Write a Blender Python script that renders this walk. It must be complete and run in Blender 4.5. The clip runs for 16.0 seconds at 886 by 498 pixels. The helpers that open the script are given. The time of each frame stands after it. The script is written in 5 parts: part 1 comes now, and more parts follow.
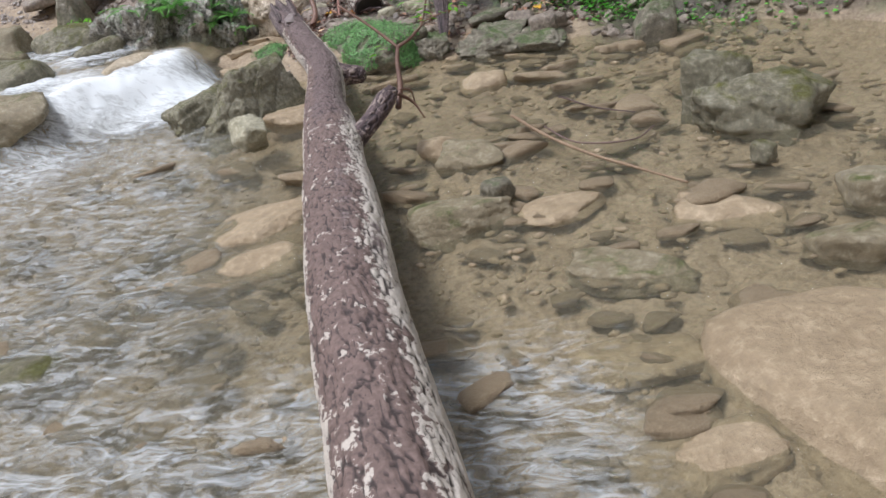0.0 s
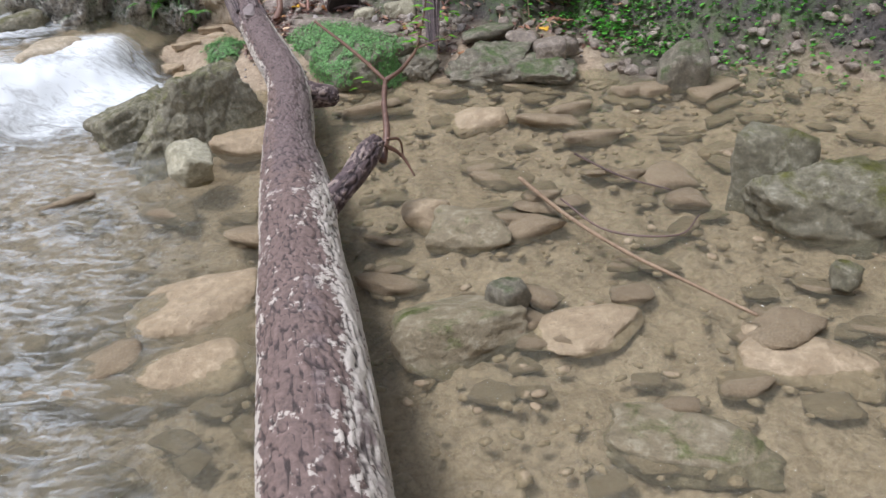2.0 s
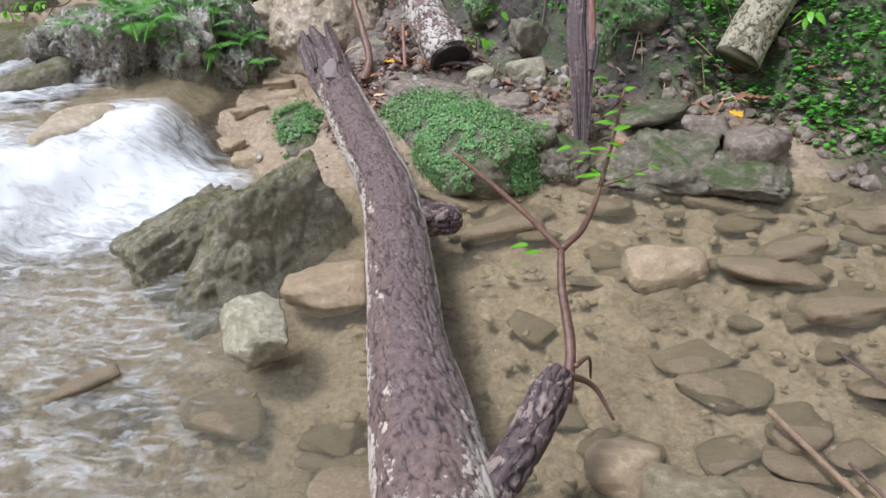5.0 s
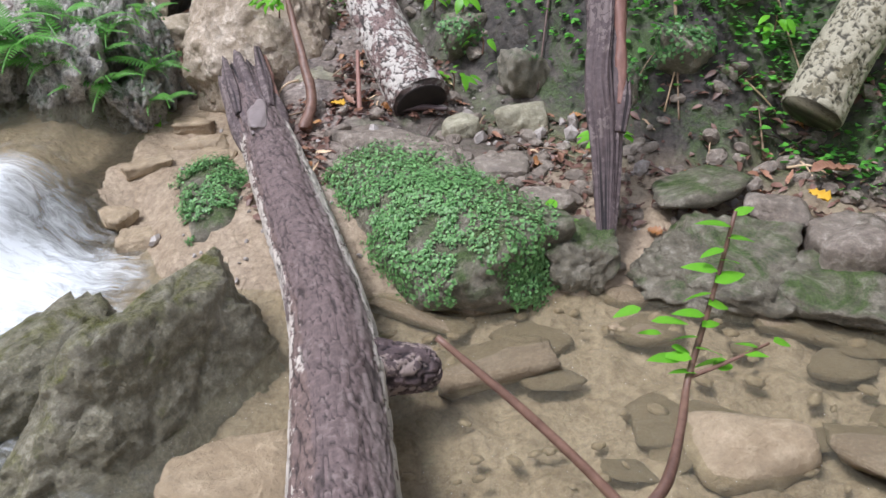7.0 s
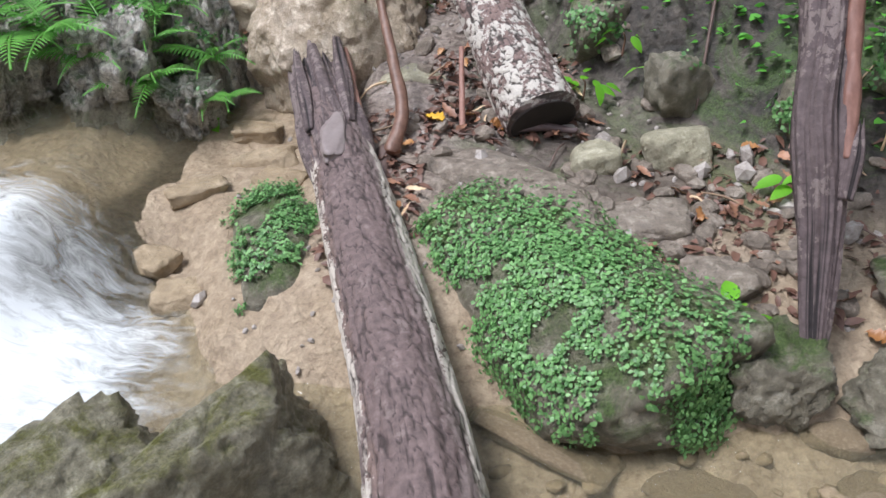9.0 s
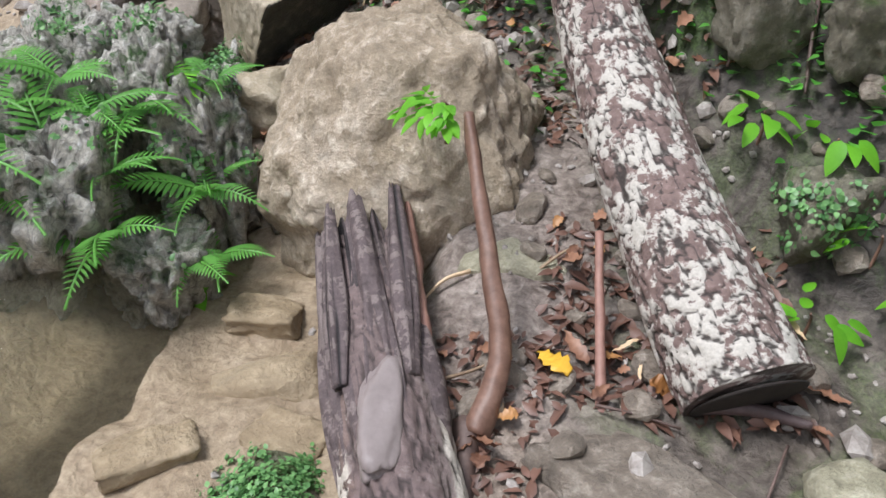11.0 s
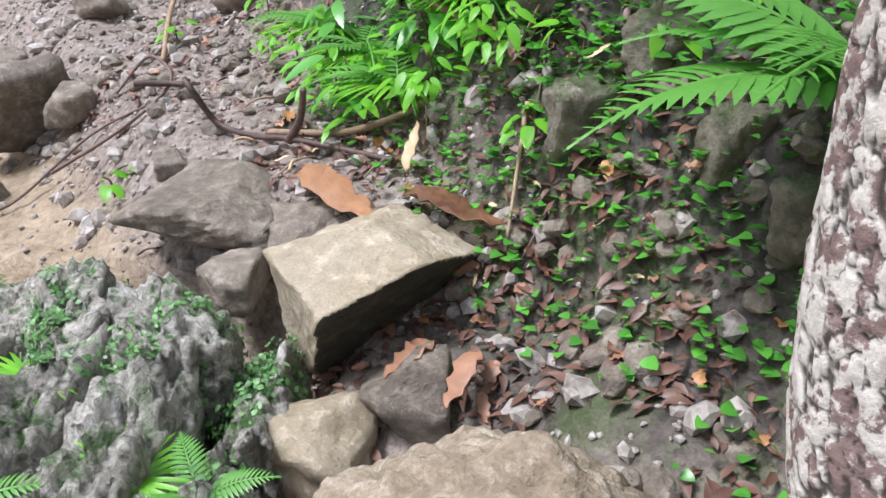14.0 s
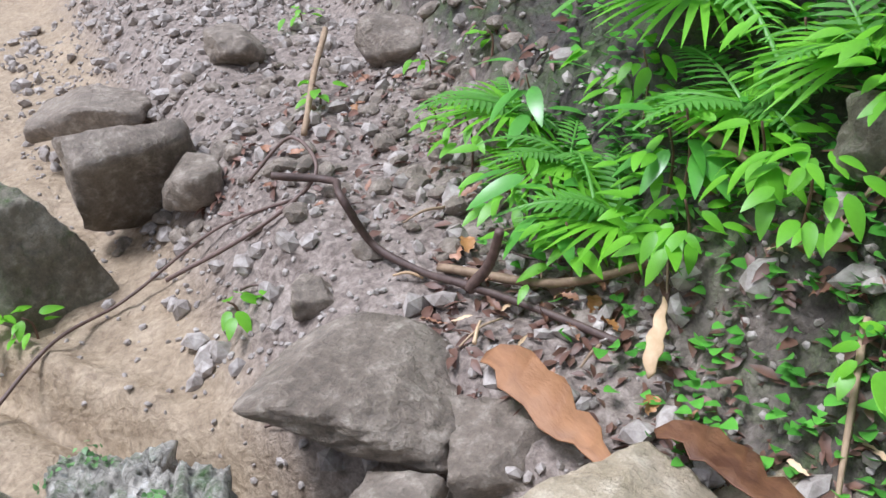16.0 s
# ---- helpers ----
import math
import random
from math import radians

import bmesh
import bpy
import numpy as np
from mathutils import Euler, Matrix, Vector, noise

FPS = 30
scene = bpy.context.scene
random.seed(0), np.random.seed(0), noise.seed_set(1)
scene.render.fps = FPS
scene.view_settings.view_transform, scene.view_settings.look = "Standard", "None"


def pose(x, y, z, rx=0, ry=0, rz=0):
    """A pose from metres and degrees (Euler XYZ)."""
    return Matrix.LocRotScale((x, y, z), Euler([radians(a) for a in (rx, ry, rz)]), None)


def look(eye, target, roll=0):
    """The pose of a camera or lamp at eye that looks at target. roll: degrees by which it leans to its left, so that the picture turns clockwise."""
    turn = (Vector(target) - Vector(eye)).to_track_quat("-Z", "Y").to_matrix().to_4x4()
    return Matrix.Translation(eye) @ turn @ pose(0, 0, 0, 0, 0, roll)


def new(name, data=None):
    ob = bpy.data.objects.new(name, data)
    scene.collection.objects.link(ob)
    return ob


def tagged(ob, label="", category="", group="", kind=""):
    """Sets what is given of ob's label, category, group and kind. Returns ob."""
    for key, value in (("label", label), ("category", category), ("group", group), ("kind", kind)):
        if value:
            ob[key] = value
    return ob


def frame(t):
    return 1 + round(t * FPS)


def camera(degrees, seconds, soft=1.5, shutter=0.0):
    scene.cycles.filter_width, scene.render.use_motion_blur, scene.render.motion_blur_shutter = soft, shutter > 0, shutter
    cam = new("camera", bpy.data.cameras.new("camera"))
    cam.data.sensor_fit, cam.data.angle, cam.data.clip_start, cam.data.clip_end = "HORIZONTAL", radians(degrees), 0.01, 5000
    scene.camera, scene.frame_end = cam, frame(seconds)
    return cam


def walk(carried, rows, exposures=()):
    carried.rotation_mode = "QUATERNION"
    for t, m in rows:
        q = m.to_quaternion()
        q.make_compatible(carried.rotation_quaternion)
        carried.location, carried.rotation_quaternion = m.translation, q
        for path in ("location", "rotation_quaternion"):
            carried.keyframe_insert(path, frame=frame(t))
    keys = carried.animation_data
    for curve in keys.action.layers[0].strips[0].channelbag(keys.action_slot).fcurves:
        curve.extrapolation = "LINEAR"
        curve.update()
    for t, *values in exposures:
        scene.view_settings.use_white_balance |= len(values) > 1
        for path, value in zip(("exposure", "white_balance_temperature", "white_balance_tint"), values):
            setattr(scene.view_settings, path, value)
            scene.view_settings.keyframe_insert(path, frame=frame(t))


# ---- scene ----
cam = camera(57.6, 16.0)
PATH = [
    (0, (0.126, 0.126, 1.986), (-0.112, 2.245, 0.884), -10.5),
    (0.5, (-0.017, 0.432, 2.009), (-0.456, 2.542, 0.953), -5.4),
    (1, (-0.071, 0.682, 2.053), (-0.426, 2.768, 0.920), -3.7),
    (1.5, (-0.065, 1.046, 2.093), (-0.206, 3.119, 0.892), -5.0),
    (2, (-0.136, 1.286, 2.101), (-0.209, 3.364, 0.901), -4.2),
    (2.5, (-0.248, 1.669, 2.107), (-0.314, 3.696, 0.824), -3.7),
    (3, (-0.360, 1.792, 2.099), (-0.656, 3.761, 0.760), -5.2),
    (3.5, (-0.458, 2.105, 2.107), (-0.920, 4.086, 0.834), -3.9),
    (4, (-0.546, 2.460, 2.122), (-0.856, 4.474, 0.853), -2.1),
    (4.5, (-0.546, 2.780, 2.195), (-0.722, 4.812, 0.929), -3.4),
    (4.7, (-0.611, 2.888, 2.207), (-0.823, 4.930, 0.962), -4.4),
    (6.8, (-0.803, 4.318, 1.961), (-0.911, 6.373, 0.728), -2.5),
    (7, (-0.809, 4.410, 1.957), (-0.900, 6.464, 0.719), -2.3),
    (7.5, (-0.882, 4.705, 1.918), (-0.851, 6.757, 0.674), -0.4),
    (8, (-0.892, 4.945, 1.900), (-0.824, 6.967, 0.610), -1.7),
    (8.5, (-0.979, 5.078, 1.868), (-1.162, 7.075, 0.548), -3.4),
    (8.7, (-0.994, 5.165, 1.877), (-1.270, 7.144, 0.546), -4.3),
    (10.8, (-1.350, 6.590, 1.799), (-1.735, 8.491, 0.384), -0.4),
    (11, (-1.421, 6.733, 1.788), (-1.823, 8.681, 0.443), -0.7),
    (11.5, (-1.558, 7.236, 1.804), (-1.934, 9.187, 0.458), 1.4),
    (12, (-1.628, 7.392, 1.949), (-2.245, 9.311, 0.646), -0.5),
    (12.5, (-1.607, 7.772, 1.963), (-2.486, 9.618, 0.708), -2.6),
    (13, (-1.657, 8.012, 2.006), (-2.567, 9.870, 0.790), -2.0),
    (13.5, (-1.708, 8.098, 2.021), (-2.622, 9.962, 0.820), -3.1),
    (14, (-1.649, 8.153, 2.023), (-2.539, 10.000, 0.775), -5.5),
    (14.5, (-1.841, 8.333, 1.979), (-2.666, 10.189, 0.701), -2.3),
    (15, (-2.142, 8.548, 2.058), (-3.032, 10.374, 0.781), -1.7),
    (15.5, (-2.269, 8.723, 2.108), (-3.428, 10.436, 0.893), -7.7),
    (16, (-2.329, 8.828, 2.111), (-3.470, 10.535, 0.866), -5.5),
]
walk(cam, [(t, look(eye, target, roll)) for t, eye, target, roll in PATH], [(0, 0.28, 5850, 13), (2, 0.40, 5750, 14), (3, 0.46, 5700, 14), (4, 0.42, 5750, 14), (7, 0.5, 5700, 15), (11, 0.54, 5850, 11), (12, 0.52, 5850, 12), (12.5, 0.42, 5850, 14), (13, 0.68, 5850, 14), (15, 0.86, 5650, 14), (16, 0.66, 5600, 14)])

# ---- world and light ----
world = bpy.data.worlds.new("overcast_sky")
scene.world = world
world.use_nodes = True
wn = world.node_tree.nodes
sky = wn.new("ShaderNodeTexSky")
sky.sky_type, sky.sun_disc = "NISHITA", False
sky.sun_elevation, sky.sun_rotation = radians(66), radians(248)
sky.dust_density, sky.air_density = 3.0, 1.0
cloud = wn.new("ShaderNodeHueSaturation")
cloud.inputs["Saturation"].default_value = 0.22
world.node_tree.links.new(sky.outputs[0], cloud.inputs["Color"])
world.node_tree.links.new(cloud.outputs[0], wn["Background"].inputs[0])
wn["Background"].inputs[1].default_value = 0.125
sun = new("sun", bpy.data.lights.new("sun", "SUN"))
sun.data.energy, sun.data.angle, sun.data.color = 2.4, radians(16), (1.0, 0.95, 0.88)
sun.matrix_world = look((0, 0, 20), (7.6, 3.1, 0.0))


# ---- number tools ----
def sm(a, b, x):
    t = np.clip((np.asarray(x, float) - a) / (b - a), 0, 1)
    return t * t * (3 - 2 * t)


def rnd3(ix, iy, iz, seed):
    n = (ix * 374761393 + iy * 668265263 + iz * 2147483647 + seed * 974634777) & 0xFFFFFFFF
    n = ((n ^ (n >> 13)) * 1274126177) & 0xFFFFFFFF
    n = ((n ^ (n >> 16)) * 2246822519) & 0xFFFFFFFF
    return ((n ^ (n >> 15)) & 0xFFFFFF) / float(0xFFFFFF)


def vnoise(P, seed=0):
    P = np.asarray(P, float)
    I = np.floor(P).astype(np.int64)
    f = P - I
    f = f * f * (3 - 2 * f)
    out = 0
    for dx in (0, 1):
        for dy in (0, 1):
            for dz in (0, 1):
                w = (f[:, 0] if dx else 1 - f[:, 0]) * (f[:, 1] if dy else 1 - f[:, 1]) * (f[:, 2] if dz else 1 - f[:, 2])
                out = out + w * rnd3(I[:, 0] + dx, I[:, 1] + dy, I[:, 2] + dz, seed)
    return out * 2 - 1


def fbm(P, octaves=4, seed=0, gain=0.5):
    P, a, s = np.asarray(P, float), 1.0, 0
    for k in range(octaves):
        s = s + a * vnoise(P * 2 ** k + 17.3 * k, seed + k)
        a *= gain
    return s


def cells(P, seed=0):
    """Distances to the nearest and second nearest cell point, and the nearest cell's random number."""
    P = np.asarray(P, float)
    I = np.floor(P).astype(np.int64)
    d1, d2, pick = np.full(len(P), 9.0), np.full(len(P), 9.0), np.zeros(len(P))
    for dx in (-1, 0, 1):
        for dy in (-1, 0, 1):
            for dz in (-1, 0, 1):
                J = I + (dx, dy, dz)
                q = np.stack([J[:, k] + rnd3(J[:, 0], J[:, 1], J[:, 2], seed + 5 * k) for k in range(3)], 1)
                d = np.linalg.norm(P - q, axis=1)
                c = rnd3(J[:, 0], J[:, 1], J[:, 2], seed + 31)
                near = d < d1
                d2 = np.where(near, d1, np.minimum(d2, d))
                pick = np.where(near, c, pick)
                d1 = np.minimum(d1, d)
    return d1, d2, pick


def flat3(x, y, k=1.0):
    return np.stack([np.ravel(x) * k, np.ravel(y) * k, np.full(np.size(x), 3.7)], 1)


# ---- the lie of the land ----
def water_level(x, y):
    low = 0.09 + 0.05 * (np.clip(y, -4, 8) - 3.3) + 0.02 * np.clip(x, -6, 3)
    v = -0.61 * (x + 3.35) + 0.79 * (y - 6.77)
    up = sm(-0.45, 0.05, v) * sm(-2.35, -2.75, x)
    return low + (0.57 - low) * up * sm(9.3, 8.6, y)


def land(x, y):
    x, y = np.asarray(x, float), np.asarray(y, float)
    zw = water_level(x, y)
    big = fbm(flat3(x, y, 0.9), 3, 5).reshape(x.shape)
    mid = fbm(flat3(x, y, 3.5), 3, 9).reshape(x.shape)
    d1, d2, _ = cells(flat3(x, y * 1.5, 5.5), 3)
    lumps = (np.clip(0.55 - d1, 0, 1) ** 0.7).reshape(x.shape)
    e1, e2, _ = cells(flat3(x, y * 1.4, 12.5), 8)
    lump2 = (np.clip(0.5 - e1, 0, 1) ** 0.6).reshape(x.shape)
    fine = fbm(flat3(x, y, 14), 3, 21).reshape(x.shape)
    deep = 0.045 + 0.10 * sm(-0.5, -2.0, x) * sm(7.0, 5.6, y) + 0.05 * sm(4.2, 2.0, y) * sm(0.9, 0.2, x)
    bed = zw - deep + 0.012 * big + 0.016 * mid + 0.075 * (lumps - 0.3) + 0.04 * (lump2 - 0.3) + 0.005 * fine
    shore = 6.85 - 0.35 * sm(0.3, 1.5, x) + 0.12 * big + 0.5 * sm(-1.95, -2.35, x)
    bank = 0.33 + 0.10 * sm(6.85, 7.6, y) + 0.182 * np.clip(y - 7.6, 0, 2.3) + 0.06 * np.clip(y - 9.9, 0, 6)
    w = x + 1.6 * (y - 10.07)
    bank = bank - 0.32 * sm(-3.2, -4.4, w) * sm(9.2, 9.8, y)
    bay = sm(-1.72, -2.0, x + 0.18 * sm(8.9, 9.3, y)) * sm(10.0, 9.7, y)
    bank = bank + (0.345 + 0.36 * sm(8.9, 9.8, y) - bank) * bay
    left = sm(-2.6, -3.0, x) * sm(9.9, 9.55, y)
    bank = bank + (0.52 - bank) * left
    bank = bank + 0.03 * mid * (1 - 0.7 * left) + 0.012 * fine + 0.02 * big
    s = sm(shore - 0.15, shore + 0.45, y)
    s = np.maximum(s * (1 - left), 0)
    z = bed + (bank - bed) * np.maximum(s, left * sm(8.6, 9.6, y))
    u = 0.63 * (x - 0.6) + 0.776 * (y - 7.7)
    foot = -0.33 + 0.28 * sm(-1.1, -1.7, x) + 0.34 * sm(0.25, 0.65, x)
    rise = np.clip(u - foot, 0, None)
    hill = 11.0 * (1 - np.exp(-rise * 0.105)) * (1 + 0.1 * big)
    d1, d2, _ = cells(np.stack([np.ravel(x) * 3, np.ravel(y) * 3, np.ravel(hill) * 3], 1), 14)
    z = z + hill + sm(0, 0.3, rise) * (0.05 * mid + 0.11 * (d2 - d1).reshape(x.shape) + 0.02 * fine)
    # Outer rises, never in view, are added to block the low sky light.
    z = z + 0.9 * sm(-2.0, -5.0, y) + 9 * sm(6.5, 17, np.abs(x + 1) - 0.35 * np.clip(y - 9, 0, 8)) + 6 * sm(15, 34, y) + 7 * sm(-4, -18, y)
    return z


def ground(x, y):
    return float(land(np.array([float(x)]), np.array([float(y)]))[0])


# ---- materials ----
def node_mat(name):
    m = bpy.data.materials.new(name)
    m.use_nodes = True
    nt = m.node_tree
    b = nt.nodes["Principled BSDF"]
    return m, nt, b


def link(nt, a, b):
    nt.links.new(a, b)


def noise_node(nt, vec, scale, detail=6, rough=0.6, dist=0.0):
    n = nt.nodes.new("ShaderNodeTexNoise")
    n.inputs["Scale"].default_value, n.inputs["Detail"].default_value = scale, detail
    n.inputs["Roughness"].default_value, n.inputs["Distortion"].default_value = rough, dist
    link(nt, vec, n.inputs["Vector"])
    return n.outputs["Fac"]


def ramp(nt, fac, stops):
    r = nt.nodes.new("ShaderNodeValToRGB")
    els = r.color_ramp.elements
    while len(els) < len(stops):
        els.new(0.5)
    for e, (p, c) in zip(els, stops):
        e.position, e.color = p, (*c, 1)
    link(nt, fac, r.inputs[0])
    return r.outputs[0]


def mixc(nt, fac, a, b, mode="MIX"):
    m = nt.nodes.new("ShaderNodeMix")
    m.data_type, m.blend_type = "RGBA", mode
    for sock, val in ((m.inputs[0], fac), (m.inputs[6], a), (m.inputs[7], b)):
        if isinstance(val, (int, float)):
            sock.default_value = val
        elif isinstance(val, tuple):
            sock.default_value = (*val, 1)
        else:
            link(nt, val, sock)
    return m.outputs[2]


def mathn(nt, op, a, b=None, clamp=False):
    m = nt.nodes.new("ShaderNodeMath")
    m.operation, m.use_clamp = op, clamp
    for sock, val in zip(m.inputs, (a, b)):
        if val is None:
            continue
        if isinstance(val, (int, float)):
            sock.default_value = val
        else:
            link(nt, val, sock)
    return m.outputs[0]


def attr(nt, name):
    a = nt.nodes.new("ShaderNodeAttribute")
    a.attribute_name = name
    return a.outputs["Fac"]


def bump(nt, b, heights, strength=0.6, dist=0.02):
    last = None
    for h, st, ds in heights:
        n = nt.nodes.new("ShaderNodeBump")
        n.inputs["Strength"].default_value, n.inputs["Distance"].default_value = st, ds
        link(nt, h, n.inputs["Height"])
        if last:
            link(nt, last, n.inputs["Normal"])
        last = n.outputs[0]
    link(nt, last, b.inputs["Normal"])


def coords(nt, shift=True):
    g = nt.nodes.new("ShaderNodeTexCoord").outputs["Object"]
    if not shift:
        return g
    o = nt.nodes.new("ShaderNodeObjectInfo")
    v = nt.nodes.new("ShaderNodeVectorMath")
    v.operation = "ADD"
    s = mathn(nt, "MULTIPLY", o.outputs["Random"], 37.0)
    link(nt, g, v.inputs[0])
    link(nt, s, v.inputs[1])
    return v.outputs[0]


def stone_mat(name, dark, base, pale, moss=0.0, rough=0.55, grain=1.0, mosscol=(0.05, 0.12, 0.02), pits=0.0, veins=0.0, low=0.45):
    m, nt, b = node_mat(name)
    v = coords(nt)
    big = noise_node(nt, v, 2.6 * grain, 8, 0.62, 0.6)
    small = noise_node(nt, v, 22 * grain, 8, 0.7)
    tiny = noise_node(nt, v, 140, 4, 0.7)
    col = ramp(nt, big, ((0.33, dark), (0.5, base), (0.68, pale)))
    col = mixc(nt, 0.68, col, ramp(nt, small, ((0.34, tuple(c * low for c in base)), (0.52, base), (0.7, tuple(min(1, c * 1.25) for c in pale)))))
    col = mixc(nt, 0.25, col, ramp(nt, tiny, ((0.35, dark), (0.65, pale))), "OVERLAY")
    rel = [(big, 0.5, 0.06), (small, 0.9, 0.03), (tiny, 0.4, 0.005)]
    if veins:
        vo = nt.nodes.new("ShaderNodeTexVoronoi")
        vo.feature = "DISTANCE_TO_EDGE"
        vo.inputs["Scale"].default_value = 7.0
        vv = nt.nodes.new("ShaderNodeVectorMath")
        vv.operation = "ADD"
        wob = nt.nodes.new("ShaderNodeTexNoise")
        wob.inputs["Scale"].default_value = 5
        link(nt, v, wob.inputs["Vector"])
        link(nt, v, vv.inputs[0])
        link(nt, wob.outputs["Color"], vv.inputs[1])
        link(nt, vv.outputs[0], vo.inputs["Vector"])
        crack = ramp(nt, vo.outputs["Distance"], ((0.0, (0, 0, 0)), (0.05, (1, 1, 1))))
        col = mixc(nt, veins, col, mixc(nt, 1.0, col, crack, "MULTIPLY"))
    if pits:
        vo = nt.nodes.new("ShaderNodeTexVoronoi")
        vo.inputs["Scale"].default_value = 26
        link(nt, v, vo.inputs["Vector"])
        pit = ramp(nt, vo.outputs["Distance"], ((0.12, (0, 0, 0)), (0.42, (1, 1, 1))))
        col = mixc(nt, pits, col, mixc(nt, 1.0, col, pit, "MULTIPLY"))
        rel.append((pit, 0.6, 0.02))
    if moss:
        geo = nt.nodes.new("ShaderNodeNewGeometry")
        sep = nt.nodes.new("ShaderNodeSeparateXYZ")
        link(nt, geo.outputs["Normal"], sep.inputs[0])
        mn = noise_node(nt, v, 5.5, 8, 0.7, 0.8)
        mm = mathn(nt, "MULTIPLY", mathn(nt, "ADD", mathn(nt, "MULTIPLY", sep.outputs["Z"], 0.25), mathn(nt, "MULTIPLY", mn, 1.5)), 0.62)
        mask = ramp(nt, mm, ((min(0.97, 0.62 * (1.14 - 0.36 * moss) - 0.06), (0, 0, 0)), (min(1, 0.62 * (1.14 - 0.36 * moss) + 0.08), (1, 1, 1))))
        mc = mixc(nt, 0.5, ramp(nt, tiny, ((0.35, tuple(c * 0.25 for c in mosscol)), (0.65, tuple(c * 2.2 for c in mosscol)))), ramp(nt, small, ((0.35, tuple(c * 0.3 for c in mosscol)), (0.65, tuple(c * 1.8 for c in mosscol)))))
        col = mixc(nt, mask, col, mc)
        rel.append((tiny, 0.5, 0.012))
    link(nt, col, b.inputs["Base Color"])
    link(nt, mathn(nt, "ADD", mathn(nt, "MULTIPLY", small, 0.35), rough - 0.17), b.inputs["Roughness"])
    bump(nt, b, rel)
    return m


M_TAN = stone_mat("tan_limestone", (0.24, 0.18, 0.10), (0.47, 0.40, 0.29), (0.66, 0.61, 0.52), 0.0, 0.5, 0.8, veins=0.10, low=0.7)
M_BOULDER = stone_mat("buff_boulder_stone", (0.14, 0.095, 0.05), (0.46, 0.38, 0.28), (0.76, 0.70, 0.62), 0.0, 0.5, 1.0, veins=0.12, low=0.6)
M_SILTY = stone_mat("silt_covered_stone", (0.29, 0.222, 0.14), (0.42, 0.335, 0.225), (0.52, 0.44, 0.32), 0.0, 0.40, 0.8, low=0.72)
M_OLIVE = stone_mat("olive_stream_stone", (0.17, 0.14, 0.085), (0.35, 0.295, 0.195), (0.52, 0.475, 0.37), 0.12, 0.42, 0.9, mosscol=(0.10, 0.12, 0.03), low=0.6)
M_GREY = stone_mat("grey_limestone", (0.09, 0.07, 0.052), (0.285, 0.24, 0.195), (0.52, 0.465, 0.40), 0.0, 0.45)
M_WETGREEN = stone_mat("algae_dark_stone", (0.10, 0.092, 0.055), (0.265, 0.245, 0.17), (0.50, 0.47, 0.38), 0.38, 0.35, mosscol=(0.10, 0.10, 0.02))
M_ALGAE = stone_mat("algae_grey_stone", (0.12, 0.11, 0.07), (0.34, 0.315, 0.225), (0.60, 0.57, 0.47), 0.36, 0.35, 1.3, mosscol=(0.11, 0.11, 0.025), veins=0.15, low=0.4)
M_MOSSY = stone_mat("mossy_bank_stone", (0.08, 0.07, 0.05), (0.25, 0.225, 0.165), (0.46, 0.43, 0.36), 0.42, 0.55, mosscol=(0.065, 0.10, 0.025))
M_PITTED = stone_mat("pitted_pale_limestone", (0.10, 0.095, 0.075), (0.54, 0.51, 0.45), (0.90, 0.87, 0.81), 0.26, 0.6, 1.4, mosscol=(0.06, 0.12, 0.03), pits=0.55, veins=0.4, low=0.4)
M_SHADEFACE = stone_mat("algae_and_shade_dark_stone", (0.03, 0.028, 0.02), (0.10, 0.092, 0.07), (0.26, 0.24, 0.19), 0.1, 0.4, mosscol=(0.05, 0.07, 0.02))
M_PALE = stone_mat("pale_green_stone", (0.22, 0.20, 0.13), (0.44, 0.41, 0.30), (0.62, 0.60, 0.50), 0.0, 0.5)


